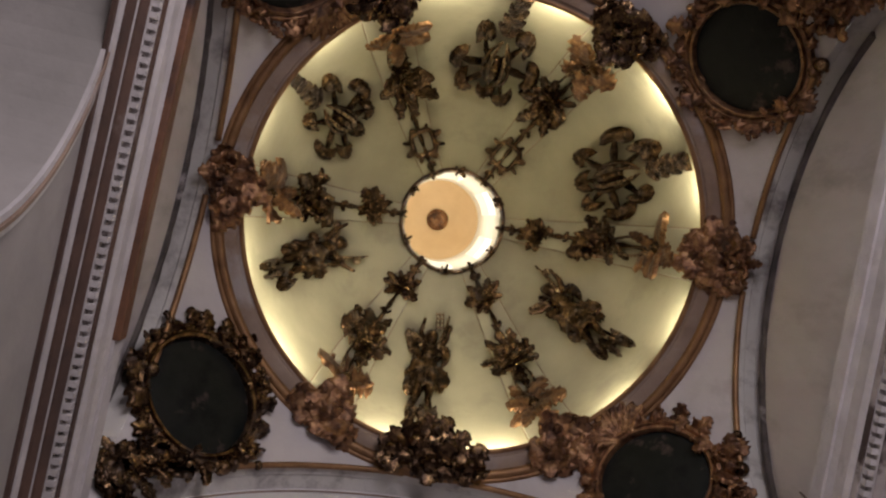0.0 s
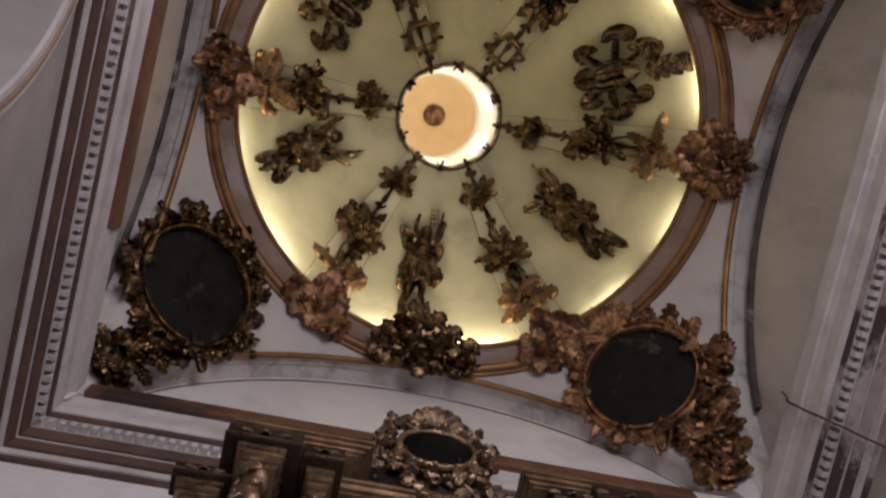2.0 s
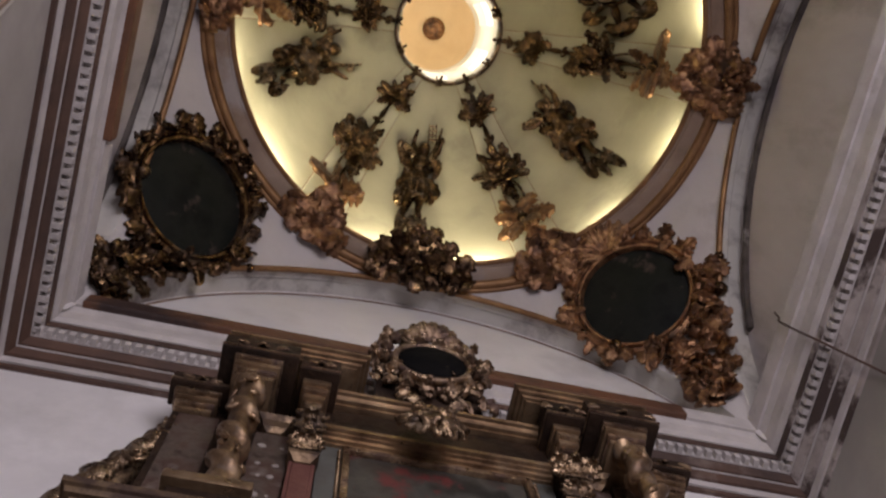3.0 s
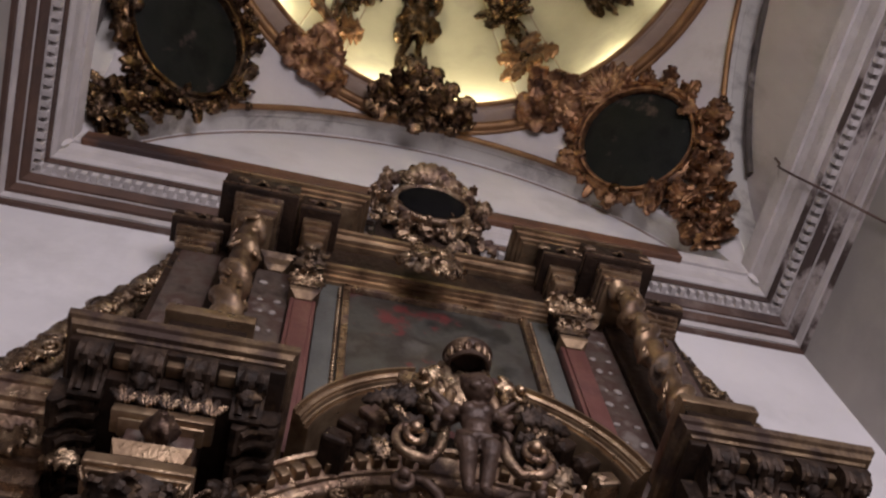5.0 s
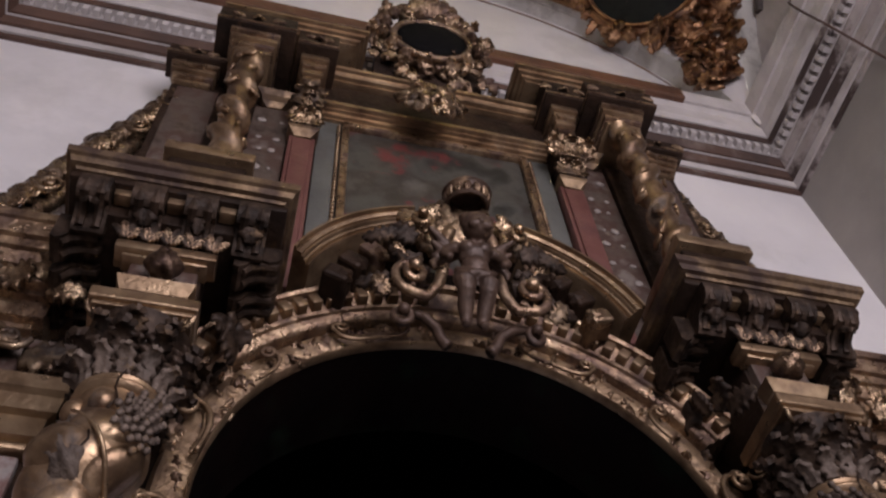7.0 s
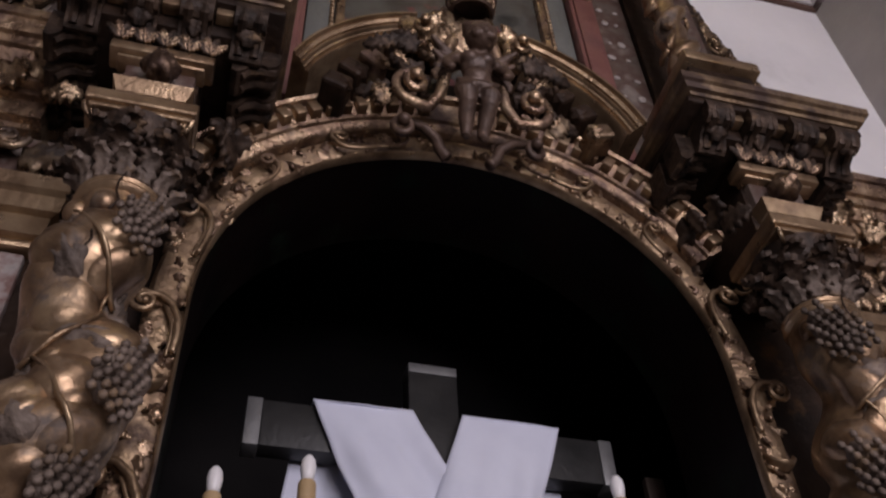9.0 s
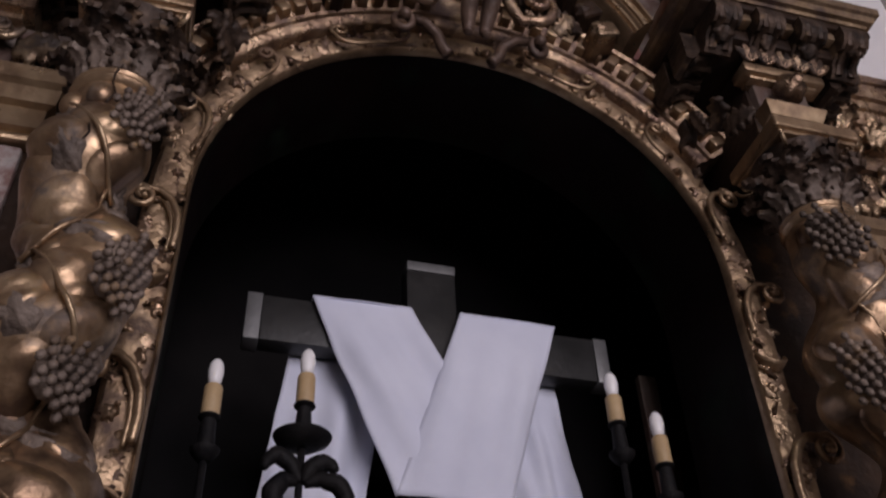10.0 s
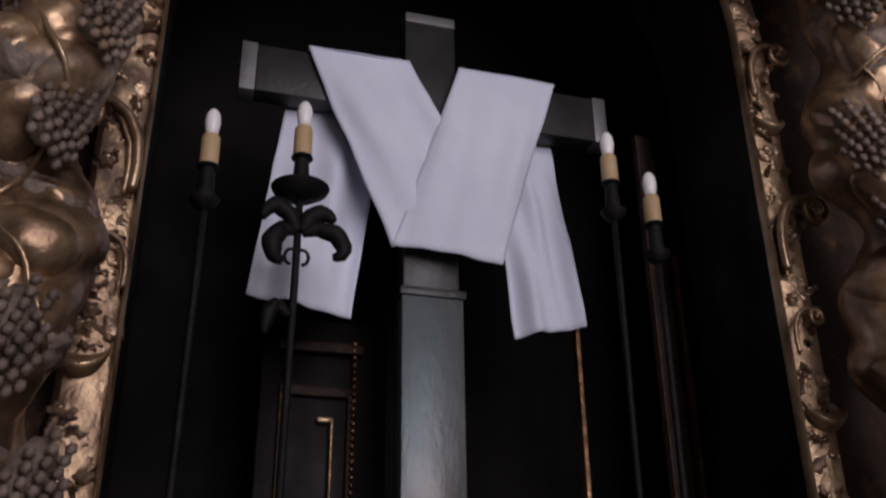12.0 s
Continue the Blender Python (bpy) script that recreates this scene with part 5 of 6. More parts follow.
    part("base", lathe(bmesh.new(), ((0.2, 1.05), (0.2, 1.1), (0.17, 1.12), (0.18, 1.18), (0.14, 1.2), (0.15, 1.24), (0.13, 1.27)), 32), MOULD_GOLD, root, smooth=40)
    block("pedestal", [(-0.22, 0.22, -0.2, 0.27, 0.0, 1.05)], DARK_SHADED_WOOD, root)
    return root


big_column(-1)
big_column(1)

# carved frame of the niche
fr = thing("niche_frame", "richly carved gilded frame with scrolls round the dark niche", "frame")
for name, sec, mat in (("inner_edge", ((0.0, 1.75), (0.0, 1.728), (0.005, 1.722), (0.009, 1.728), (0.009, 1.83)), MOULD_GOLD), ("carved_band", ((0.009, 1.83), (0.01, 1.748), (0.05, 1.73), (0.085, 1.735), (0.1, 1.76), (0.1, 1.83)), FRAME_GROUND)):
    bm = bmesh.new()
    outs = [niche_outline(g, 40, 1.06) for g, y in sec]
    rows = [[bm.verts.new((outs[j][i][0], sec[j][1], outs[j][i][1])) for j in range(len(sec))] for i in range(len(outs[0]))]
    for r0, r1 in zip(rows, rows[1:]):
        for j in range(len(sec) - 1):
            bm.faces.new((r0[j], r0[j + 1], r1[j + 1], r1[j]))
    part(name, bm, mat, fr, smooth=40)
RF = random.Random(21)


def frame_point(side, s, u, y):
    """A point of the frame: s metres up its inner edge from the spring of the arch, u metres outwards from that edge. Also the way along it."""
    if s <= 0:
        return Vector((side * (NICHE_HALF + u), y, NICHE_SPRING + s)), Vector((0, 0, 1))
    a = s / NICHE_HALF
    r = NICHE_HALF + u
    return Vector((side * r * math.cos(a), y, NICHE_SPRING + r * math.sin(a))), Vector((-side * math.sin(a), 0, math.cos(a)))


def frame_scroll(side, s, size, mat, flip=1):
    """A C-shaped strap that leaves the inner edge, swings out and rolls up at the outer edge of the frame."""
    path = [(-1.5, 0.16), (-1.0, 0.13), (-0.5, 0.17), (-0.05, 0.36), (0.2, 0.66), (0.22, 1.0)]
    for i in range(22):
        t = i / 21
        r = 0.36 * (1 - 0.8 * t)
        a = radians(80 - 560 * t)
        path.append((-0.06 + r * math.sin(a), 1.05 + r * math.cos(a)))
    for off, rad, y in ((0.0, 0.092, 1.706), (0.13, 0.05, 1.716)):
        run = [frame_point(side, s + flip * (p - off * (0.5 if i > 4 else 0.3)) * size, (u + off * (1 if i < 4 else 0)) * size, y - 0.012 * max(0, i - 6) / 22)[0] for i, (p, u) in enumerate(path[:28 if off == 0 else 6])]
        run = polyline(run, 46 if off == 0 else 16)
        k = len(run) - 1
        bm = tube(bmesh.new(), run, [size * rad * (0.7 + 0.5 * math.sin(math.pi * min(1, 0.15 + i / k * 0.6)) - 0.35 * i / k) for i in range(k + 1)], 8)
        if off == 0:
            ball(bm, run[-1], size * 0.1, sub=2)
        part("scroll", bm, mat, fr, smooth=180)


def frame_shell(side, s, size):
    """A cupped shell lying across the frame, ribbed along its length."""
    bm = bmesh.new()
    rows = []
    for i in range(13):
        a = math.pi * i / 12
        row = []
        for j in range(7):
            t = j / 6
            u = (0.5 - 0.46 * math.cos(a)) * size * 0.9
            d = -size * 0.55 * math.sin(a) * (0.35 + 0.65 * t)
            y = 1.732 - 0.034 * math.sin(math.pi * t * 0.9) * math.sin(a) - 0.004 * math.cos(9 * math.pi * t)
            row.append(bm.verts.new(frame_point(side, s + d, u + 0.01, y)[0]))
        rows.append(row)
    for r0, r1 in zip(rows, rows[1:]):
        for j in range(6):
            bm.faces.new((r0[j], r0[j + 1], r1[j + 1], r1[j]))
    part("shell", bm, MOULD_GOLD, fr, smooth=180)


for side in (-1, 1):
    for s, size, flip in ((0.235, 0.085, 1), (-0.06, 0.092, 1), (-0.5, 0.11, 1), (-0.77, 0.06, 1), (-1.27, 0.095, 1), (-1.75, 0.09, 1), (0.5, 0.06, 1), (0.72, 0.065, -1), (0.9, 0.055, 1)):
        frame_scroll(side, s, size, (MOULD_GOLD, FRAME_WOOD)[size < 0.06], flip)
    for s, size in ((-0.24, 0.1), (-0.96, 0.12), (-1.5, 0.11)):
        frame_shell(side, s, size)
    # low leafwork on the ground of the frame
    for k in range(86):
        s = -2.0 + 3.0 * k / 85
        for j in range(2):
            p, d = frame_point(side, s + RF.uniform(-0.015, 0.015), RF.uniform(0.03, 0.078), 1.742)
            m = frame_at(p, (0, -1, 0), d)
            piece("leaf", RF.choice(FRAME_LEAVES[:5]), fr, m @ pose(0, 0, 0, 0, 0, RF.choice((90, 270)) + RF.uniform(-50, 50)) @ pose(0, 0, 0, RF.uniform(-15, 15), 2, 0) @ SIZE((RF.uniform(0.035, 0.06), 0.05, 0.055)))
        if k % 9 == 4:
            piece("bud", FRAME_BUD, fr, m @ SIZE(RF.uniform(0.025, 0.036)))

# dentil arch, below a gap whose shade is in the dark wood colour
da = thing("dentil_arch", "arched gilt band with a row of dentils over the niche", "arch")
part("band", arc_sweep(bmesh.new(), NICHE_SPRING, 30, 150, ((0.79, 1.84), (0.79, 1.725), (0.796, 1.716), (0.806, 1.712), (0.81, 1.718), (0.824, 1.714), (0.828, 1.704), (0.838, 1.702), (0.842, 1.712), (0.89, 1.69), (0.892, 1.668), (0.902, 1.662), (0.907, 1.675), (0.905, 1.84))), FRAME_WOOD, da, smooth=40)
tooth = finish_mesh("dentil", box(bmesh.new(), -0.016, 0.016, -0.016, 0.02, -0.021, 0.021, 0.003), MOULD_GOLD)
for k in range(36):
    a = radians(32 + 116 * k / 35)
    if abs(math.cos(a)) < 0.14:
        continue
    piece("dentil", tooth, da, pose(0.868 * math.cos(a), 1.69, NICHE_SPRING + 0.868 * math.sin(a), 0, 90 - math.degrees(a), 0))
# arched cornice with its brackets
ac = thing("arched_cornice", "arched gilt cornice on dark brackets over the niche", "cornice")
CZ, CR = 3.745, 0.565
for a0, a1 in ((19, 72), (108, 161)):
    part("moulding", arc_sweep(bmesh.new(), CZ, a0, a1, ((CR - 0.052, 1.84), (CR - 0.05, 1.6), (CR - 0.045, 1.593), (CR - 0.038, 1.598), (CR - 0.036, 1.586), (CR - 0.03, 1.584), (CR - 0.026, 1.574), (CR - 0.02, 1.574), (CR - 0.02, 1.565), (CR - 0.01, 1.56), (CR - 0.004, 1.562), (CR - 0.002, 1.548), (CR + 0.006, 1.548), (CR + 0.006, 1.84)), 24), MOULD_GOLD, ac, smooth=40)
part("back", arc_sweep(bmesh.new(), CZ, 8, 172, ((CR - 0.28, 1.85), (CR - 0.28, 1.78), (CR - 0.07, 1.76), (CR - 0.07, 1.85)), 40), DARK_SHADED_WOOD, ac)
for k in range(12):
    a = radians(22 + 136 * k / 11)
    if abs(math.cos(a)) < 0.3:
        continue
    bm = bmesh.new()
    box(bm, -0.032, 0.032, -0.09, 0.06, -0.05, 0.03, 0.012)
    ball(bm, (0, -0.07, -0.03), (0.03, 0.03, 0.03), sub=1)
    part("bracket", bm, DARK_SHADED_WOOD if k % 3 else FRAME_WOOD, ac).matrix_basis = pose((CR - 0.12) * math.cos(a), 1.68, CZ + (CR - 0.12) * math.sin(a), 0, 90 - math.degrees(a), 0)

# carved winged child at the crown, on scrolls
def carved_child():
    bm = bmesh.new()
    X, Y, Z = 0.0, 1.56, 3.655
    put = lambda x, y, z, r: ball(bm, (X + x, Y + y, Z + z), r, sub=3)
    limb = lambda pts, rad: tube(bm, [(X + x, Y + y, Z + z) for x, y, z in pts], rad, 10)
    put(0.005, -0.06, 0.535, (0.062, 0.066, 0.072))
    put(0.005, -0.03, 0.58, (0.066, 0.062, 0.055))
    put(0.005, -0.125, 0.525, (0.011, 0.012, 0.013))
    for s in (-1, 1):
        put(0.005 + s * 0.024, -0.108, 0.515, (0.024, 0.02, 0.024))
        put(0.005 + s * 0.048, -0.035, 0.6, (0.022, 0.03, 0.024))
        put(s * 0.03, -0.05, 0.425, (0.034, 0.034, 0.036))
        limb([(s * 0.06, -0.015, 0.45), (s * 0.105, -0.03, 0.405), (s * 0.12, -0.06, 0.36), (s * 0.1, -0.085, 0.33)], [0.028, 0.027, 0.022, 0.015])
        limb([(s * 0.036, -0.03, 0.27), (s * 0.044, -0.085, 0.215), (s * 0.04, -0.09, 0.175), (s * 0.036, -0.06, 0.11), (s * 0.03, -0.045, 0.04), (s * 0.034, -0.075, 0.012)], [0.046, 0.043, 0.034, 0.031, 0.021, 0.017])
        for k in range(4):
            limb([(s * 0.05, 0.03, 0.44), (s * (0.11 + 0.012 * k), 0.03, 0.5 - 0.045 * k), (s * (0.17 - 0.01 * k), 0.015, 0.56 - 0.075 * k)], [0.02, 0.024, 0.01])
    limb([(0, -0.01, 0.44), (0.004, -0.035, 0.5)], [0.03, 0.03])
    put(0, -0.025, 0.4, (0.062, 0.05, 0.075))
    put(0, -0.045, 0.32, (0.055, 0.055, 0.055))
    put(0, -0.025, 0.275, (0.07, 0.052, 0.045))
    limb([(-0.075, -0.05, 0.3), (-0.02, -0.09, 0.262), (0.04, -0.088, 0.27), (0.08, -0.045, 0.31)], [0.014, 0.02, 0.018, 0.012])
    lean = pose(-0.035, Y, Z - 0.015, 20, 0, 0) @ SIZE((0.76, 0.68, 0.66)) @ Matrix.Translation((-X, -Y, -Z))
    bm.transform(lean)
    return bm


tagged(one_piece(part("carved_cherub", carved_child(), CARVED_BROWN, smooth=180), 0.005), "small carved wooden winged child at the niche arch crown", "statue")
ks = thing("keystone_scrolls", "gilded scrolls and leaves flanking a carved figure at the arch crown", "ornament")


def curl(start, cu, cz, r0, th0, th1, s, y, n=26):
    """A strap that runs through the start points (outward, height) and rolls up round (cu, cz)."""
    lean = lambda z: -0.2 * (z - 3.75)
    pts = [(s * u - 0.03, y + lean(z), z) for i, (u, z) in enumerate(start)]
    for i in range(n):
        t = i / (n - 1)
        th, r = radians(th0 + (th1 - th0) * t), r0 * (1 - 0.8 * t)
        pts.append((s * (cu + r * math.cos(th)) - 0.03, y + lean(cz) - 0.035 * t, cz + 1.35 * r * math.sin(th)))
    return polyline([Vector(p) for p in pts], 60)


for s in (-1, 1):
    for start, cu, cz, r0, th0, th1, y, rad, mat in (
            ([(0.06, 4.04), (0.08, 3.97), (0.082, 3.89), (0.096, 3.81), (0.13, 3.755)], 0.178, 3.82, 0.052, -90, 480, 1.53, 0.019, FRAME_WOOD),
            ([(0.06, 3.64), (0.08, 3.665), (0.092, 3.7), (0.13, 3.735)], 0.185, 3.71, 0.034, 100, -330, 1.58, 0.017, CARVED_BROWN),
            ([(0.09, 3.93), (0.1, 4.0), (0.115, 4.05)], 0.145, 4.06, 0.036, 170, -300, 1.54, 0.016, GOLD),
            ([(0.18, 3.87), (0.19, 3.92)], 0.225, 3.93, 0.03, 180, -260, 1.58, 0.012, GOLD)):
        run = curl(start, cu, cz, r0, th0, th1, s, y)
        bm = tube(bmesh.new(), run, [rad * (1.05 - 0.5 * i / (len(run) - 1)) for i in range(len(run))], 9)
        ball(bm, run[-1], rad * 1.1, sub=2)
        part("scroll", bm, mat, ks, smooth=180)
    for k in range(10):
        u, z = ((0.13, 4.14), (0.16, 4.1), (0.14, 4.03), (0.19, 4.0), (0.13, 3.95), (0.22, 3.93), (0.24, 3.86), (0.17, 3.99), (0.21, 4.12), (0.1, 4.2))[k]
        piece("leaf", (GOLD_LEAVES if k % 3 == 0 else DARK_LEAVES)[(2, 0, 4, 2, 3)[k % 5]], ks, frame_at((s * u - 0.03, 1.57 - 0.2 * (z - 3.75), z - 0.1), (s * 0.2, -1, -0.6)) @ pose(0, 0, 0, 0, 0, 90 - s * (25 + 37 * k % 110)) @ SIZE(0.075 + 0.02 * (k % 3)))
for k in range(9):
    a = -64 + 16 * k
    piece("leaf", GOLD_LEAVES[(2, 0, 2)[k % 3]], ks, frame_at((-0.03 + 0.06 * math.sin(radians(a)), 1.56, 4.02 + 0.04 * math.cos(radians(a))), (0, -1, -0.3)) @ pose(0, 0, 0, 0, 0, 90 - a) @ SIZE((0.19 + 0.03 * (k % 2), 0.15, 0.17)))
CROWN = pose(-0.015, 1.5, 4.25, 14, 0, 0) @ SIZE((1.0, 1.0, 0.8))
crown = lathe(bmesh.new(), ((0.001, 0.07), (0.05, 0.06), (0.06, 0.002), (0.068, 0.0), (0.074, 0.008), (0.07, 0.018), (0.062, 0.022), (0.066, 0.034), (0.074, 0.04), (0.07, 0.05), (0.076, 0.066), (0.082, 0.072), (0.078, 0.082), (0.05, 0.1), (0.02, 0.112), (0.001, 0.115)), 28)
part("crown", crown, CARVED_BROWN, ks, "small worn gilt crown", smooth=40).matrix_basis = CROWN
for k in range(14):
    a = k * math.pi / 7
    piece("leaf", FRAME_LEAVES[2], ks, CROWN @ frame_at((0.07 * math.cos(a), 0.07 * math.sin(a), 0.015), (math.cos(a), math.sin(a), 0)) @ pose(0, 0, 0, 0, 0, 90) @ SIZE(0.055))


# ---- altarpiece, upper stage ----
up = thing("altarpiece_attic", "upper stage of the altarpiece with a framed painting between painted pilasters", "altarpiece")
block("back_panel", [(-1.14, 1.14, 1.82, 1.945, 3.9, 5.84)], DARK_SHADED_WOOD, up)
block("canvas", [(-0.375, 0.375, 1.795, 1.82, 4.1, 5.27)], PAINTING, up, "dim old painting with a red robe")
block("picture_frame", [(-0.405, -0.375, 1.77, 1.82, 4.08, 5.3), (0.375, 0.405, 1.77, 1.82, 4.08, 5.3), (-0.405, 0.405, 1.77, 1.82, 5.27, 5.3), (-0.405, 0.405, 1.77, 1.82, 4.07, 4.1)], FRAME_WOOD, up)
bead = finish_mesh("bead", ball(bmesh.new(), (0, 0, 0), 0.011, sub=1), MOULD_GOLD)
dot = finish_mesh("flower", ball(bmesh.new(), (0, 0, 0), (0.016, 0.006, 0.019), sub=2), material("flower_paint", [(0.26, 0.22, 0.2), (0.34, 0.3, 0.27)], 9, (0.6, 0.8)))
for s in (-1, 1):
    X = lambda a, b: sorted((s * a, s * b))
    block("grey_strip", [(*X(0.406, 0.505), 1.79, 1.82, 4.0, 5.32)], GREY_PANEL, up, "grey-green painted strip")
    for k in range(44):
        piece("bead", bead, up, pose(s * 0.418, 1.785, 4.1 + 0.027 * k))
    block("pilaster", [(*X(0.51, 0.615), 1.755, 1.82, 4.0, 5.05), (*X(0.525, 0.6), 1.745, 1.82, 4.0, 5.02)], RED_PANEL, up, "dull red painted pilaster")
    moulding("pilaster_cap", [(1.745, 5.03), (1.735, 5.045), (1.72, 5.06), (1.715, 5.075)], *X(0.5, 0.625), WORN_CORNICE, up)
    block("flower_panel", [(*X(0.62, 0.775), 1.795, 1.82, 4.0, 5.34)], MARBLED, up, "painted panel with pale flowers")
    for k in range(8):
        for dx in (0.662, 0.725):
            piece("flower", dot, up, pose(s * (dx + 0.01 * math.sin(5 * k + dx * 40)), 1.793, 4.32 + 0.125 * k + 0.02 * math.sin(3 * k), 0, 40 * k, 0) @ SIZE(0.8 + 0.3 * math.sin(2.3 * k + dx * 50)))
    moulding("panel_cap", [(1.79, 5.34), (1.77, 5.36), (1.76, 5.4), (1.74, 5.42)], *X(0.62, 0.78), WORN_CORNICE, up)
    block("outer_panel", [(*X(0.79, 1.13), 1.79, 1.82, 4.0, 5.4)], DARK_SHADED_WOOD, up)
    block("outer_picture", [(*X(0.93, 1.1), 1.78, 1.8, 4.1, 5.36)], MARBLED, up, "dim mottled side panel")
    # two-tier leafy capital over the pilaster
    for k in range(5):
        piece("leaf", GOLD_LEAVES[(1, 5, 1, 5, 1)[k]], up, frame_at((s * (0.52 + 0.021 * k), 1.715, 5.09), (0, -1, 0)) @ pose(0, 0, 0, 0, 0, 90) @ SIZE(0.085))
        piece("leaf", GOLD_LEAVES[(5, 1, 5, 1, 5)[k]], up, frame_at((s * (0.515 + 0.023 * k), 1.68, 5.19), (0, -1, 0)) @ pose(0, 0, 0, 0, 0, 90 + (2 - k) * 14) @ SIZE(0.12))
    block("capital_core", [(*X(0.52, 0.605), 1.72, 1.82, 5.07, 5.2), (*X(0.515, 0.61), 1.69, 1.82, 5.2, 5.31)], DARK_SHADED_WOOD, up)
    for x in (0.52, 0.605):
        piece("volute", GOLD_VOLUTE, up, pose(s * x, 1.655, 5.29) @ Matrix.Diagonal((0.032, 0.05, 0.032, 1)))
    # stepped imposts and dark blocks of the upper entablature
    for a, b, y, z0, z1, n in ((0.5, 0.625, 1.6, 5.32, 5.54, 5), (0.72, 0.93, 1.545, 5.42, 5.55, 4), (0.95, 1.15, 1.72, 5.38, 5.5, 4)):
        for k in range(n):
            e = 0.016 * (n - 1 - k)
            h = (z1 - z0) / n
            block("impost_step", [(*X(a + e * 0.5, b - e * 0.5), y + e, 1.82, z0 + h * k + 0.002, z0 + h * (k + 1))], MOULD_GOLD if k % 2 == 0 else FRAME_WOOD, up, bevel=0.007)
    for a, b, y, z0, z1 in ((0.47, 0.645, 1.56, 5.541, 5.7), (0.66, 0.99, 1.525, 5.551, 5.7), (0.92, 1.175, 1.7, 5.501, 5.6)):
        block("cornice_block", [(*X(a, b), y, 1.82, z0, z1)], DARK_SHADED_WOOD, up, bevel=0.004)
        block("fillet", [(*X(a - 0.004, b + 0.004), y - 0.006, 1.82, z0 + 0.02, z0 + 0.028)], FRAME_WOOD, up, bevel=0.002)
        for k in range(3):
            piece("leaf", FRAME_LEAVES[k], up, frame_at((s * (a + (b - a) * (k + 0.5) / 3), y - 0.002, (z0 + z1) / 2 + 0.02), (0, -1, 0)) @ pose(0, 0, 0, 0, 0, -90 + 60 * (k - 1)) @ SIZE(0.06))
    moulding("top_moulding", [(1.6, 5.701), (1.585, 5.702), (1.585, 5.712), (1.57, 5.714), (1.565, 5.728), (1.55, 5.73), (1.545, 5.748), (1.53, 5.75), (1.528, 5.768), (1.535, 5.775)], *X(0.34, 0.985), MOULD_GOLD, up)
moulding("architrave", [(1.775, 5.301), (1.775, 5.315), (1.76, 5.317), (1.757, 5.335), (1.742, 5.337), (1.742, 5.35), (1.725, 5.352), (1.722, 5.375)], -0.5, 0.5, MOULD_GOLD, up, ends=False)
moulding("frieze", [(1.745, 5.376), (1.745, 5.59)], -0.5, 0.5, DARK_SHADED_WOOD, up, ends=False)
moulding("cornice", [(1.735, 5.591), (1.72, 5.593), (1.72, 5.605), (1.7, 5.607), (1.69, 5.63), (1.675, 5.632), (1.67, 5.65)], -0.48, 0.48, MOULD_GOLD, up, ends=False)


def small_column(s):
    root = thing("small_twisted_column", "slim twisted gilt column with leaves on the upper stage", "column", Matrix.Translation((s * 0.825, 1.62, 0)), group="small twisted columns")
    bm = bmesh.new()
    rows = []
    for i in range(71):
        z = 4.25 + 1.17 * i / 70
        ph = s * 2 * math.pi * z / 0.24
        rows.append([bm.verts.new((0.012 * math.cos(ph) + (0.05 + 0.01 * math.cos(2 * (a - ph))) * math.cos(a), 0.012 * math.sin(ph) + (0.05 + 0.01 * math.cos(2 * (a - ph))) * math.sin(a), z)) for a in (2 * math.pi * j / 16 for j in range(16))])
    for r0, r1 in zip(rows, rows[1:]):
        for j in range(16):
            bm.faces.new((r0[j], r0[(j + 1) % 16], r1[(j + 1) % 16], r1[j]))
    part("shaft", bm, COLUMN_GOLD, root, smooth=180)
    rnd = random.Random(5 + s)
    for k in range(20):
        z = 4.3 + 0.055 * k
        a = radians(-90 + rnd.uniform(-100, 100))
        piece("leaf", rnd.choice(COLUMN_LEAVES[:5]), root, frame_at((0.058 * math.cos(a), 0.058 * math.sin(a), z), (math.cos(a), math.sin(a), 0)) @ pose(0, 0, 0, 0, 0, rnd.uniform(0, 360)) @ SIZE(rnd.uniform(0.045, 0.07)))
    block("base", [(-0.14, 0.13, -0.17, 0.17, 4.2, 4.25)], MOULD_GOLD, root)
    block("pedestal", [(-0.12, 0.11, -0.14, 0.19, 3.92, 4.2)], DARK_SHADED_WOOD, root)
    return root


small_column(-1)
small_column(1)


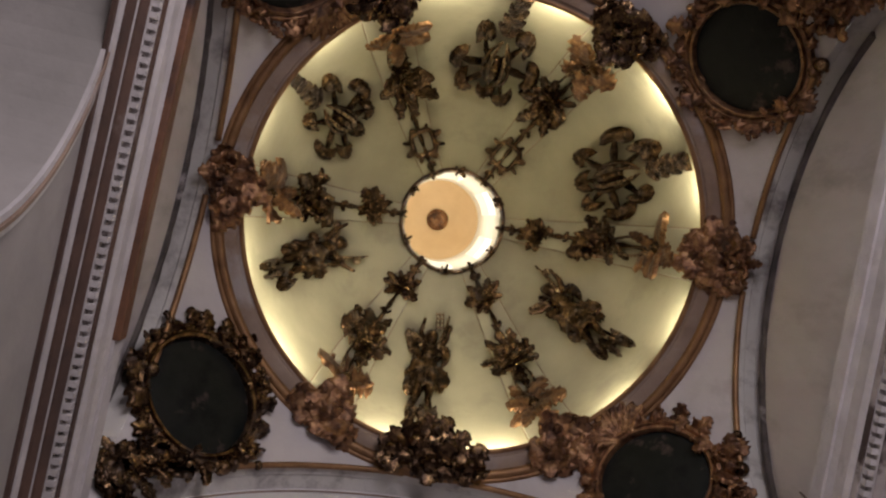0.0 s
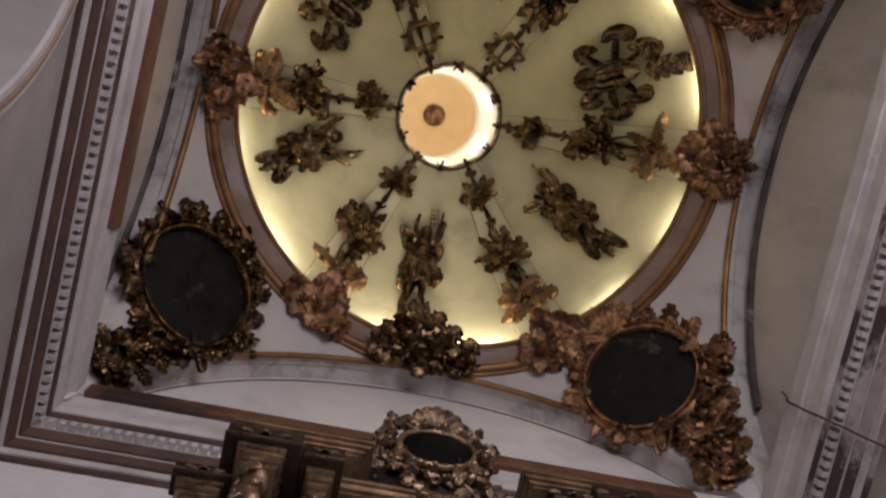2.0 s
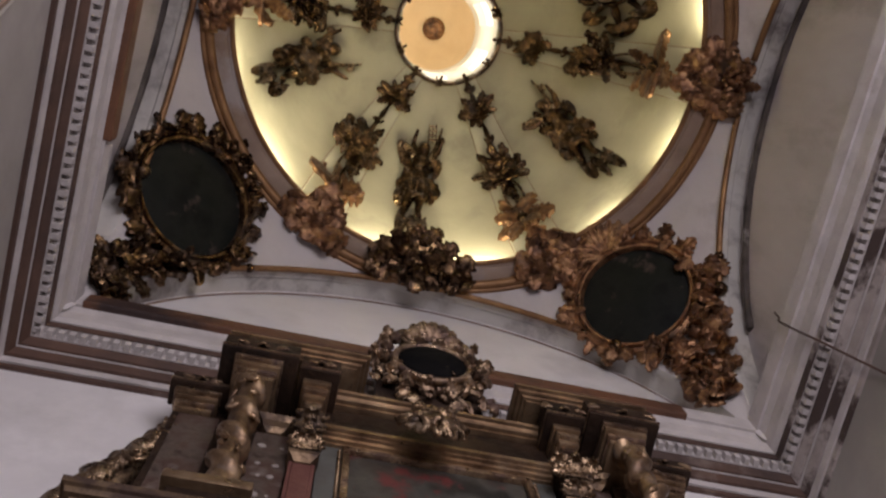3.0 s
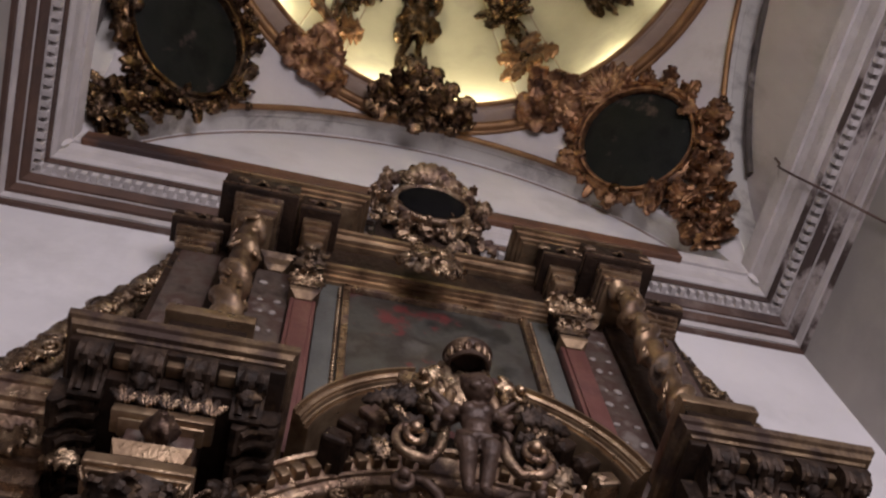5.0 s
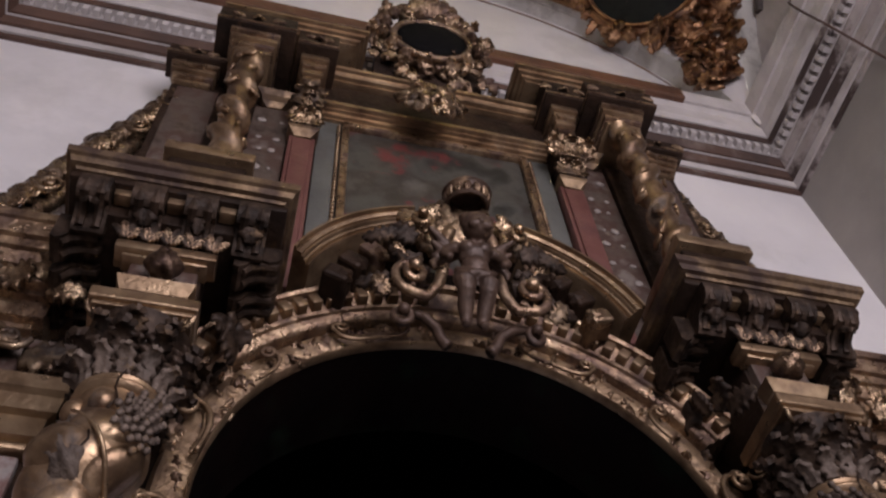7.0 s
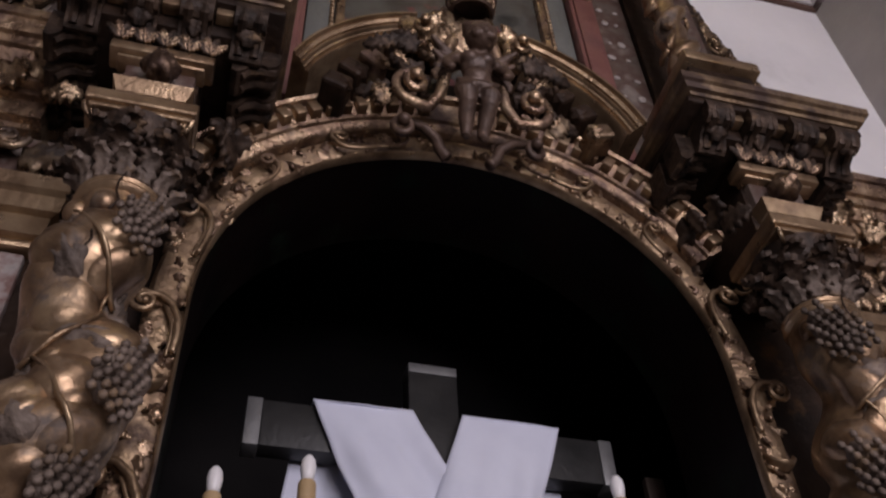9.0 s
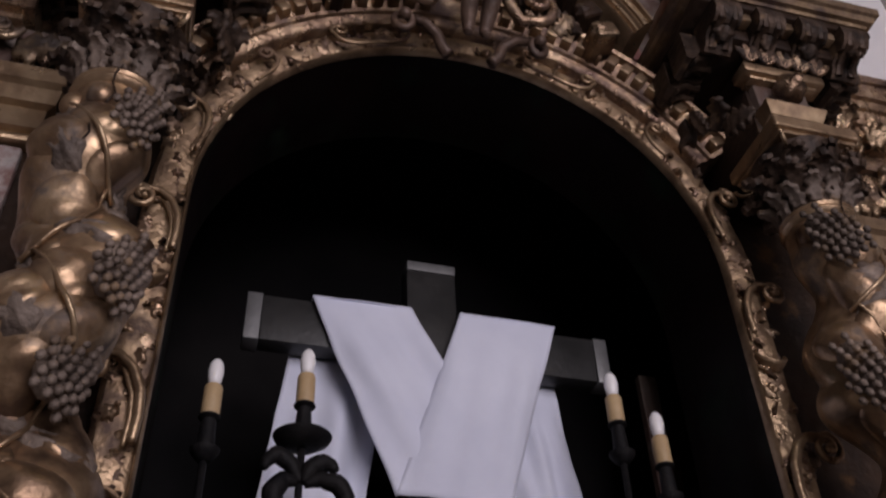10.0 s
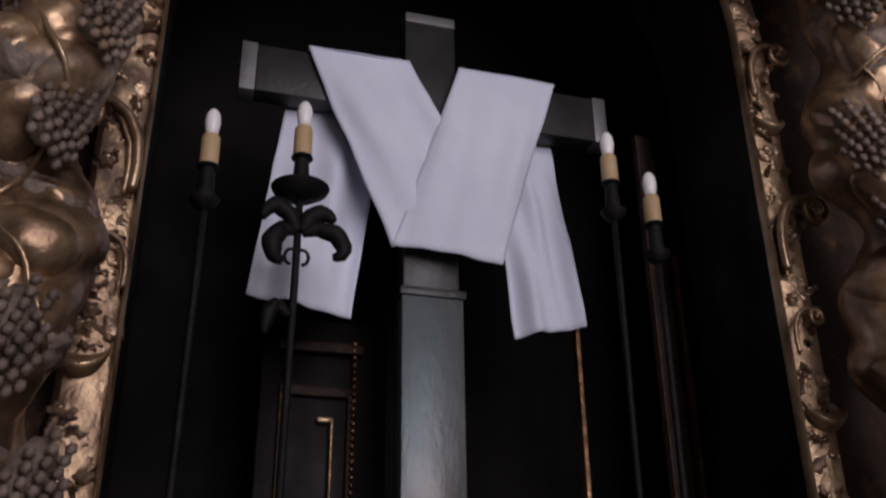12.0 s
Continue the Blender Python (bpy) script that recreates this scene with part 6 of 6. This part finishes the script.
def wing(s):
    """The scrolling side wing of the upper stage."""
    root = thing("side_scroll", "gilded scrolling leaf wing at the side of the upper stage", "scroll", group="side scrolls of the altarpiece")
    path = [Vector((s * x, 1.87, z)) for x, z in ((1.08, 5.3), (1.1, 5.16), (1.17, 4.96), (1.25, 4.76), (1.32, 4.54), (1.4, 4.3), (1.52, 4.06), (1.6, 3.96))]
    run = polyline(path, 22)
    part("band", tube(bmesh.new(), run, 0.04, 8), GOLD, root, smooth=180)
    rnd = random.Random(31 + s)
    for i, p in enumerate(run):
        for j in range(3):
            piece("leaf", rnd.choice(GOLD_ROUND), root, frame_at(p + Vector((s * 0.012 * j, -0.05, 0)), (s * 0.3, -1, 0)) @ pose(0, 0, 0, 0, 0, 90 - s * rnd.uniform(20, 120)) @ SIZE((rnd.uniform(0.08, 0.12), 0.13, 0.13)))
        if i % 4 == 1:
            piece("volute", GOLD_VOLUTE, root, pose(p.x, 1.8, p.z) @ Matrix.Diagonal((s * 0.06, 0.08, 0.06, 1)))
    fill = bmesh.new()
    box(fill, *sorted((s * 1.1, s * 1.16)), 1.86, 1.94, 3.92, 4.9)
    box(fill, *sorted((s * 1.16, s * 1.28)), 1.86, 1.94, 3.92, 4.55)
    box(fill, *sorted((s * 1.28, s * 1.42)), 1.86, 1.94, 3.92, 4.15)
    part("panel", fill, DARK_SHADED_WOOD, root)
    return root


wing(-1)
wing(1)

# crest: oval in a carved surround, with a leafy mask below
cr = thing("crest_cartouche", "gilded carved crest with a dark oval above the cornice", "cartouche", Matrix.Translation((-0.035, 1.64, 5.98)) @ pose(0, 0, 0, 14, 0, 0) @ SIZE((0.86, 1, 0.86)))
ov = bmesh.new()
ball(ov, (0, -0.06, 0.0), (0.2, 0.04, 0.15), sub=3)
part("oval", ov, RECESS_SHADE, cr, "dark oval field", smooth=180)
ringp = [(0.215 * math.cos(a), -0.06, 0.165 * math.sin(a)) for a in (2 * math.pi * i / 40 for i in range(41))]
part("surround", tube(bmesh.new(), ringp, 0.022, 8), FRAME_WOOD, cr, smooth=180)
block("backing", [(-0.3, 0.3, 0.0, 0.06, -0.34, 0.1), (-0.18, 0.18, 0.0, 0.06, 0.0, 0.3)], DARK_SHADED_WOOD, cr)
RC = random.Random(41)
for k in range(54):
    a = 2 * math.pi * k / 54
    r = RC.uniform(1.12, 1.5)
    x, z = 0.22 * r * math.cos(a), 0.17 * r * math.sin(a) + 0.04
    piece("leaf", RC.choice(FRAME_LEAVES if k % 3 else GOLD_LEAVES), cr, frame_at((x, -0.03, z), (0.2 * math.cos(a), -1, -0.2)) @ pose(0, 0, 0, 0, 0, math.degrees(a) + RC.uniform(-60, 60)) @ SIZE(RC.uniform(0.07, 0.11)))
    if k % 4 == 0:
        piece("bud", FRAME_BUD, cr, frame_at((x, -0.03, z), (0, -1, -0.3)) @ SIZE(0.07))
for k in range(7):
    piece("leaf", FRAME_LEAVES[0], cr, frame_at((0.0, -0.03, 0.22), (0, -1, -0.2)) @ pose(0, 0, 0, 0, 0, 20 + 140 * k / 6) @ pose(0.04, 0, 0, 0, -10, 0) @ SIZE(0.15))
for k in range(34):
    x, z = RC.uniform(-0.33, 0.33), RC.uniform(-0.33, -0.12)
    piece("leaf", RC.choice(FRAME_LEAVES), cr, frame_at((x, -0.04, z), (0.3 * x, -1, -0.2)) @ pose(0, 0, 0, 0, 0, RC.uniform(0, 360)) @ SIZE(RC.uniform(0.06, 0.1)))
for s in (-1, 1):
    piece("volute", FRAME_VOLUTE, cr, pose(s * 0.27, -0.04, 0.06) @ Matrix.Diagonal((s * 0.07, 0.07, 0.07, 1)))
    piece("volute", GOLD_VOLUTE, cr, pose(s * 0.12, -0.05, 0.24) @ Matrix.Diagonal((s * 0.06, 0.06, 0.06, 1)))
mk = thing("leaf_bracket", "dark gilded leafy carved bracket under the crest", "ornament", Matrix.Translation((-0.06, 1.6, 5.3)) @ SIZE(0.72))
bm = bmesh.new()
ball(bm, (0, 0.0, 0), (0.08, 0.04, 0.1), sub=3)
part("boss", bm, GOLD, mk, smooth=180)
for k in range(30):
    a = 2 * math.pi * k / 15
    piece("leaf", RC.choice(GOLD_ROUND), mk, frame_at(((0.09 if k < 15 else 0.03) * math.cos(a), -0.01 if k < 15 else -0.045, (0.1 if k < 15 else 0.04) * math.sin(a)), (0.3 * math.cos(a), -1, 0.2)) @ pose(0, 0, 0, 0, 0, math.degrees(a) + RC.uniform(-20, 20)) @ SIZE(RC.uniform(0.11, 0.16)))
for s in (-1, 1):
    piece("volute", GOLD_VOLUTE, mk, pose(s * 0.09, -0.06, 0.09) @ Matrix.Diagonal((s * 0.045, 0.05, 0.045, 1)))


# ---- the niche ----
# chamber walls carry the niche's shade in their near-black colour
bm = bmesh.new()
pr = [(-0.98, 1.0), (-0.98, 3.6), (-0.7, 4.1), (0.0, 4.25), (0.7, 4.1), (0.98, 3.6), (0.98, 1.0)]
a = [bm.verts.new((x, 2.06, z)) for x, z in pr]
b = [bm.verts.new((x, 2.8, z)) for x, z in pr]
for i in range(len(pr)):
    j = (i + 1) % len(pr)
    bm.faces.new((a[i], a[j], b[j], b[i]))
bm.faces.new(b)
tagged(part("niche_wall", bm, RECESS_SHADE), "altar niche interior coloured near-black for its shade", "niche", kind="structure")
# reveal of the opening: its shade is in the paint colour
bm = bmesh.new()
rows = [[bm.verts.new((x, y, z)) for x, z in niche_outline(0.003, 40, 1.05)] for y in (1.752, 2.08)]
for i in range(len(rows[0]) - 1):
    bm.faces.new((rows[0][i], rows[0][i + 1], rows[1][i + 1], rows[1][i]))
tagged(part("niche_reveal", bm, NICHE_SHADED_PAINT, smooth=50), "reddish reveal of the niche opening, darkened for its shade", "niche", kind="structure")
tagged(part("niche_shelf", box(bmesh.new(), -0.95, 0.95, 1.84, 2.78, 0.95, 1.05, 0.005), DARK_SHADED_WOOD), "dark wooden shelf at the foot of the niche", "shelf", kind="structure")
for x, y, h0, h1, r, mat in ((0.535, 2.47, 1.05, 2.62, 0.007, COPPER), (0.79, 2.3, 1.05, 2.78, 0.008, COPPER), (0.745, 2.33, 1.05, 3.2, 0.03, MARBLED), (0.86, 2.45, 1.05, 3.0, 0.014, DARK_SHADED_WOOD)):
    tagged(part("gilt_strip", box(bmesh.new(), x - r, x + r, y, y + 0.03, h0, h1, 0.004), mat), "slim dull gilt upright strip inside the niche", "strip", group="upright strips in the niche")
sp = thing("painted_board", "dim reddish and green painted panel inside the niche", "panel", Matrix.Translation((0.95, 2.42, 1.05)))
part("board", box(bmesh.new(), -0.02, 0.02, -0.32, 0.3, 0, 2.3, 0.006), NICHE_SHADED_PAINT, sp)
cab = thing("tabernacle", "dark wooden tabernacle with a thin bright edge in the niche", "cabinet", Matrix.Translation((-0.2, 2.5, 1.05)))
block("body", [(-0.17, 0.17, 0.0, 0.2, 0.0, 1.5)], NICHE_SHADED_PAINT, cab)
block("door_frame", [(-0.12, -0.1, -0.02, 0.0, 0.1, 1.3), (0.06, 0.08, -0.02, 0.0, 0.1, 1.3), (-0.12, 0.08, -0.02, 0.0, 1.28, 1.31), (-0.13, 0.1, -0.03, 0.0, 1.4, 1.43)], DARK_SHADED_WOOD, cab)
pearl = finish_mesh("bead", ball(bmesh.new(), (0, 0, 0), 0.0085, sub=1), COPPER)
for x in (-0.105, 0.075):
    for k in range(60):
        piece("bead", pearl, cab, pose(x, -0.026, 0.25 + 0.02 * k))
block("bright_edge", [(0.015, 0.025, -0.025, 0.0, 0.9, 1.22), (-0.02, 0.025, -0.025, 0.0, 1.21, 1.225)], MOULD_GOLD, cab)

# cross
cross = thing("wooden_cross", "plain black wooden cross with grey metal tips", "cross", Matrix.Translation((0, 2.15, 0)))
block("shaft", [(-0.072, 0.072, 0.0, 0.07, 2.52, 3.335)], CROSS_WOOD, cross, bevel=0.003)
block("crossbar", [(-0.47, 0.485, 0.005, 0.065, 3.035, 3.178)], CROSS_WOOD, cross, bevel=0.003)
block("tip", [(-0.072, 0.072, -0.003, 0.073, 3.336, 3.368)], PEWTER, cross, bevel=0.002)
block("tip", [(-0.512, -0.471, 0.002, 0.068, 3.032, 3.181)], PEWTER, cross, bevel=0.002)
block("tip", [(0.486, 0.526, 0.002, 0.068, 3.032, 3.181)], PEWTER, cross, bevel=0.002)
block("foot", [(-0.076, 0.08, -0.006, 0.075, 1.05, 2.5)], PALE_SHAFT, cross, "pale silvery lower shaft", bevel=0.003)
block("collar", [(-0.082, 0.088, -0.012, 0.08, 2.5, 2.522)], CROSS_WOOD, cross, bevel=0.003)


def cloth_patch(bm, corners, y, folds, seed, nu=26, nv=34):
    """A hanging strip between four corners (top left, top right, bottom right, bottom left), in x, z, with soft folds along it."""
    tl, tr, br, bl = (Vector(c) for c in corners)
    front, back = [], []
    for j in range(nv + 1):
        v = j / nv
        rf, rb = [], []
        for i in range(nu + 1):
            u = i / nu
            p = tl.lerp(tr, u).lerp(bl.lerp(br, u), v)
            d = folds * (0.45 * math.sin(9 * u + 3 * v + seed) + 0.3 * math.sin(17 * u - 4 * v + 2 * seed) + 0.8 * noise.noise(Vector((3.2 * u + seed, 1.1 * v, seed)))) * min(1.0, v * 3.0) * (0.4 + 0.6 * math.sin(math.pi * min(1, 0.1 + v * 0.7)))
            yy = (y[0] * (1 - v) + y[1] * v) + d - 0.012 * math.sin(math.pi * u) * min(1.0, v * 3)
            wob = 0.004 * noise.noise(Vector((u * 2 + seed, v * 5, 3)))
            rf.append(bm.verts.new((p.x + wob, yy, p.y + wob)))
            rb.append(bm.verts.new((p.x + wob, yy + 0.006, p.y + wob)))
        front.append(rf)
        back.append(rb)
    for j in range(nv):
        for i in range(nu):
            bm.faces.new((front[j][i], front[j][i + 1], front[j + 1][i + 1], front[j + 1][i]))
            bm.faces.new((back[j][i], back[j + 1][i], back[j + 1][i + 1], back[j][i + 1]))
        for i in (0, nu):
            bm.faces.new((front[j][i], front[j + 1][i], back[j + 1][i], back[j][i]))
    for j in (0, nv):
        for i in range(nu):
            bm.faces.new((front[j][i], back[j][i], back[j][i + 1], front[j][i + 1]))
    return bm


linen = thing("linen_cloth", "long white linen cloth draped over the arms of the cross", "cloth")
part("front_band", cloth_patch(bmesh.new(), ((-0.34, 3.186), (-0.064, 3.19), (0.16, 2.7), (-0.114, 2.602)), (2.135, 2.105), 0.02, 1.0), LINEN, linen, smooth=180)
part("front_band", cloth_patch(bmesh.new(), ((0.074, 3.184), (0.358, 3.182), (0.166, 2.58), (-0.114, 2.606)), (2.12, 2.088), 0.02, 2.4), LINEN, linen, smooth=180)
part("tail", cloth_patch(bmesh.new(), ((-0.38, 3.05), (-0.11, 3.06), (-0.194, 2.438), (-0.447, 2.478)), (2.235, 2.18), 0.03, 4.1), LINEN, linen, smooth=180)
part("tail", cloth_patch(bmesh.new(), ((0.2, 3.06), (0.382, 3.06), (0.42, 2.472), (0.232, 2.43)), (2.235, 2.18), 0.025, 5.2), LINEN, linen, smooth=180)
part("fold", cloth_patch(bmesh.new(), ((-0.345, 3.19), (-0.064, 3.194), (-0.064, 3.182), (-0.34, 3.18)), (2.24, 2.136), 0.0, 1.0, 12, 6), LINEN, linen, smooth=180)
part("fold", cloth_patch(bmesh.new(), ((0.076, 3.192), (0.37, 3.19), (0.36, 3.18), (0.076, 3.18)), (2.24, 2.126), 0.0, 1.0, 12, 6), LINEN, linen, smooth=180)


def candelabrum(x, y, top, leafy):
    """An iron candle stand with an electric candle; top: height of the bulb's tip."""
    root = thing("candle_stand", "tall black iron candle stand with an electric candle", "candlestick", Matrix.Translation((x, y, 0)), group="candle stands in the niche")
    part("bulb", lathe(bmesh.new(), ((0.012, top - 0.075), (0.016, top - 0.055), (0.0185, top - 0.035), (0.016, top - 0.015), (0.009, top - 0.003), (0.001, top)), 18), BULB, root, "white frosted candle bulb", smooth=180)
    part("sleeve", lathe(bmesh.new(), ((0.02, top - 0.15), (0.0215, top - 0.148), (0.021, top - 0.078), (0.018, top - 0.072), (0.01, top - 0.074)), 18), WAX, root, "tan candle sleeve", smooth=40)
    part("socket", lathe(bmesh.new(), ((0.012, top - 0.235), (0.02, top - 0.23), (0.018, top - 0.19), (0.016, top - 0.16), (0.025, top - 0.155), (0.024, top - 0.15)), 18), IRON, root, smooth=40)
    part("drip_pan", lathe(bmesh.new(), [(r * (1 if leafy else 0.5), z) for r, z in ((0.016, top - 0.262), (0.035, top - 0.258), (0.062, top - 0.24), (0.066, top - 0.232), (0.06, top - 0.234), (0.02, top - 0.242))], 28), IRON, root, smooth=40)
    part("pole", tube(bmesh.new(), [(0, 0, top - 0.25), (0, 0, top - 0.45), (-0.004, 0, top - 0.9), (0, 0, 1.1)], 0.0085, 8), IRON, root, smooth=180)
    part("foot", lathe(bmesh.new(), ((0.1, 1.05), (0.1, 1.07), (0.05, 1.09), (0.012, 1.16)), 20), IRON, root, smooth=40)
    if leafy:
        hub = top - 0.345
        for line, fat in ((((0, 0), (-0.023, 0.042), (-0.054, 0.06), (-0.072, 0.042), (-0.08, 0.02)), 0.013),
                          (((0.006, 0), (0.024, 0.036), (0.046, 0.05), (0.066, 0.044), (0.077, 0.03)), 0.014),
                          (((-0.006, 0), (-0.037, 0.002), (-0.057, -0.03), (-0.05, -0.065), (-0.03, -0.078)), 0.015),
                          (((0.01, -0.004), (0.043, 0.01), (0.083, 0.0), (0.103, -0.032), (0.094, -0.055), (0.078, -0.055)), 0.014),
                          (((-0.008, -0.2), (-0.037, -0.176), (-0.052, -0.195), (-0.06, -0.245)), 0.011)):
            run = polyline([Vector((x, -0.008 - 0.4 * abs(x) * (0.2 if i % 2 else 0.3), hub + z)) for i, (x, z) in enumerate(line)], 18)
            part("iron_leaf", tube(bmesh.new(), run, [0.003 + 1.35 * fat * math.sin(math.pi * (0.08 + 0.86 * i / 17)) ** 0.8 for i in range(18)], 8), IRON, root, smooth=180)
        for s in (-1, 1):
            small = [(s * (0.012 + 0.014 * math.sin(t)), -0.006, hub - 0.06 - 0.018 * math.cos(t)) for t in np.linspace(0, 5, 14)]
            part("curl", tube(bmesh.new(), small, 0.004, 6), IRON, root, smooth=180)
    return root


for x, y, top, leafy in ((-0.567, 1.98, 2.842, False), (-0.362, 1.95, 2.88, True), (0.429, 1.98, 2.945, False), (0.54, 1.98, 2.842, False)):
    candelabrum(x, y, top, leafy)
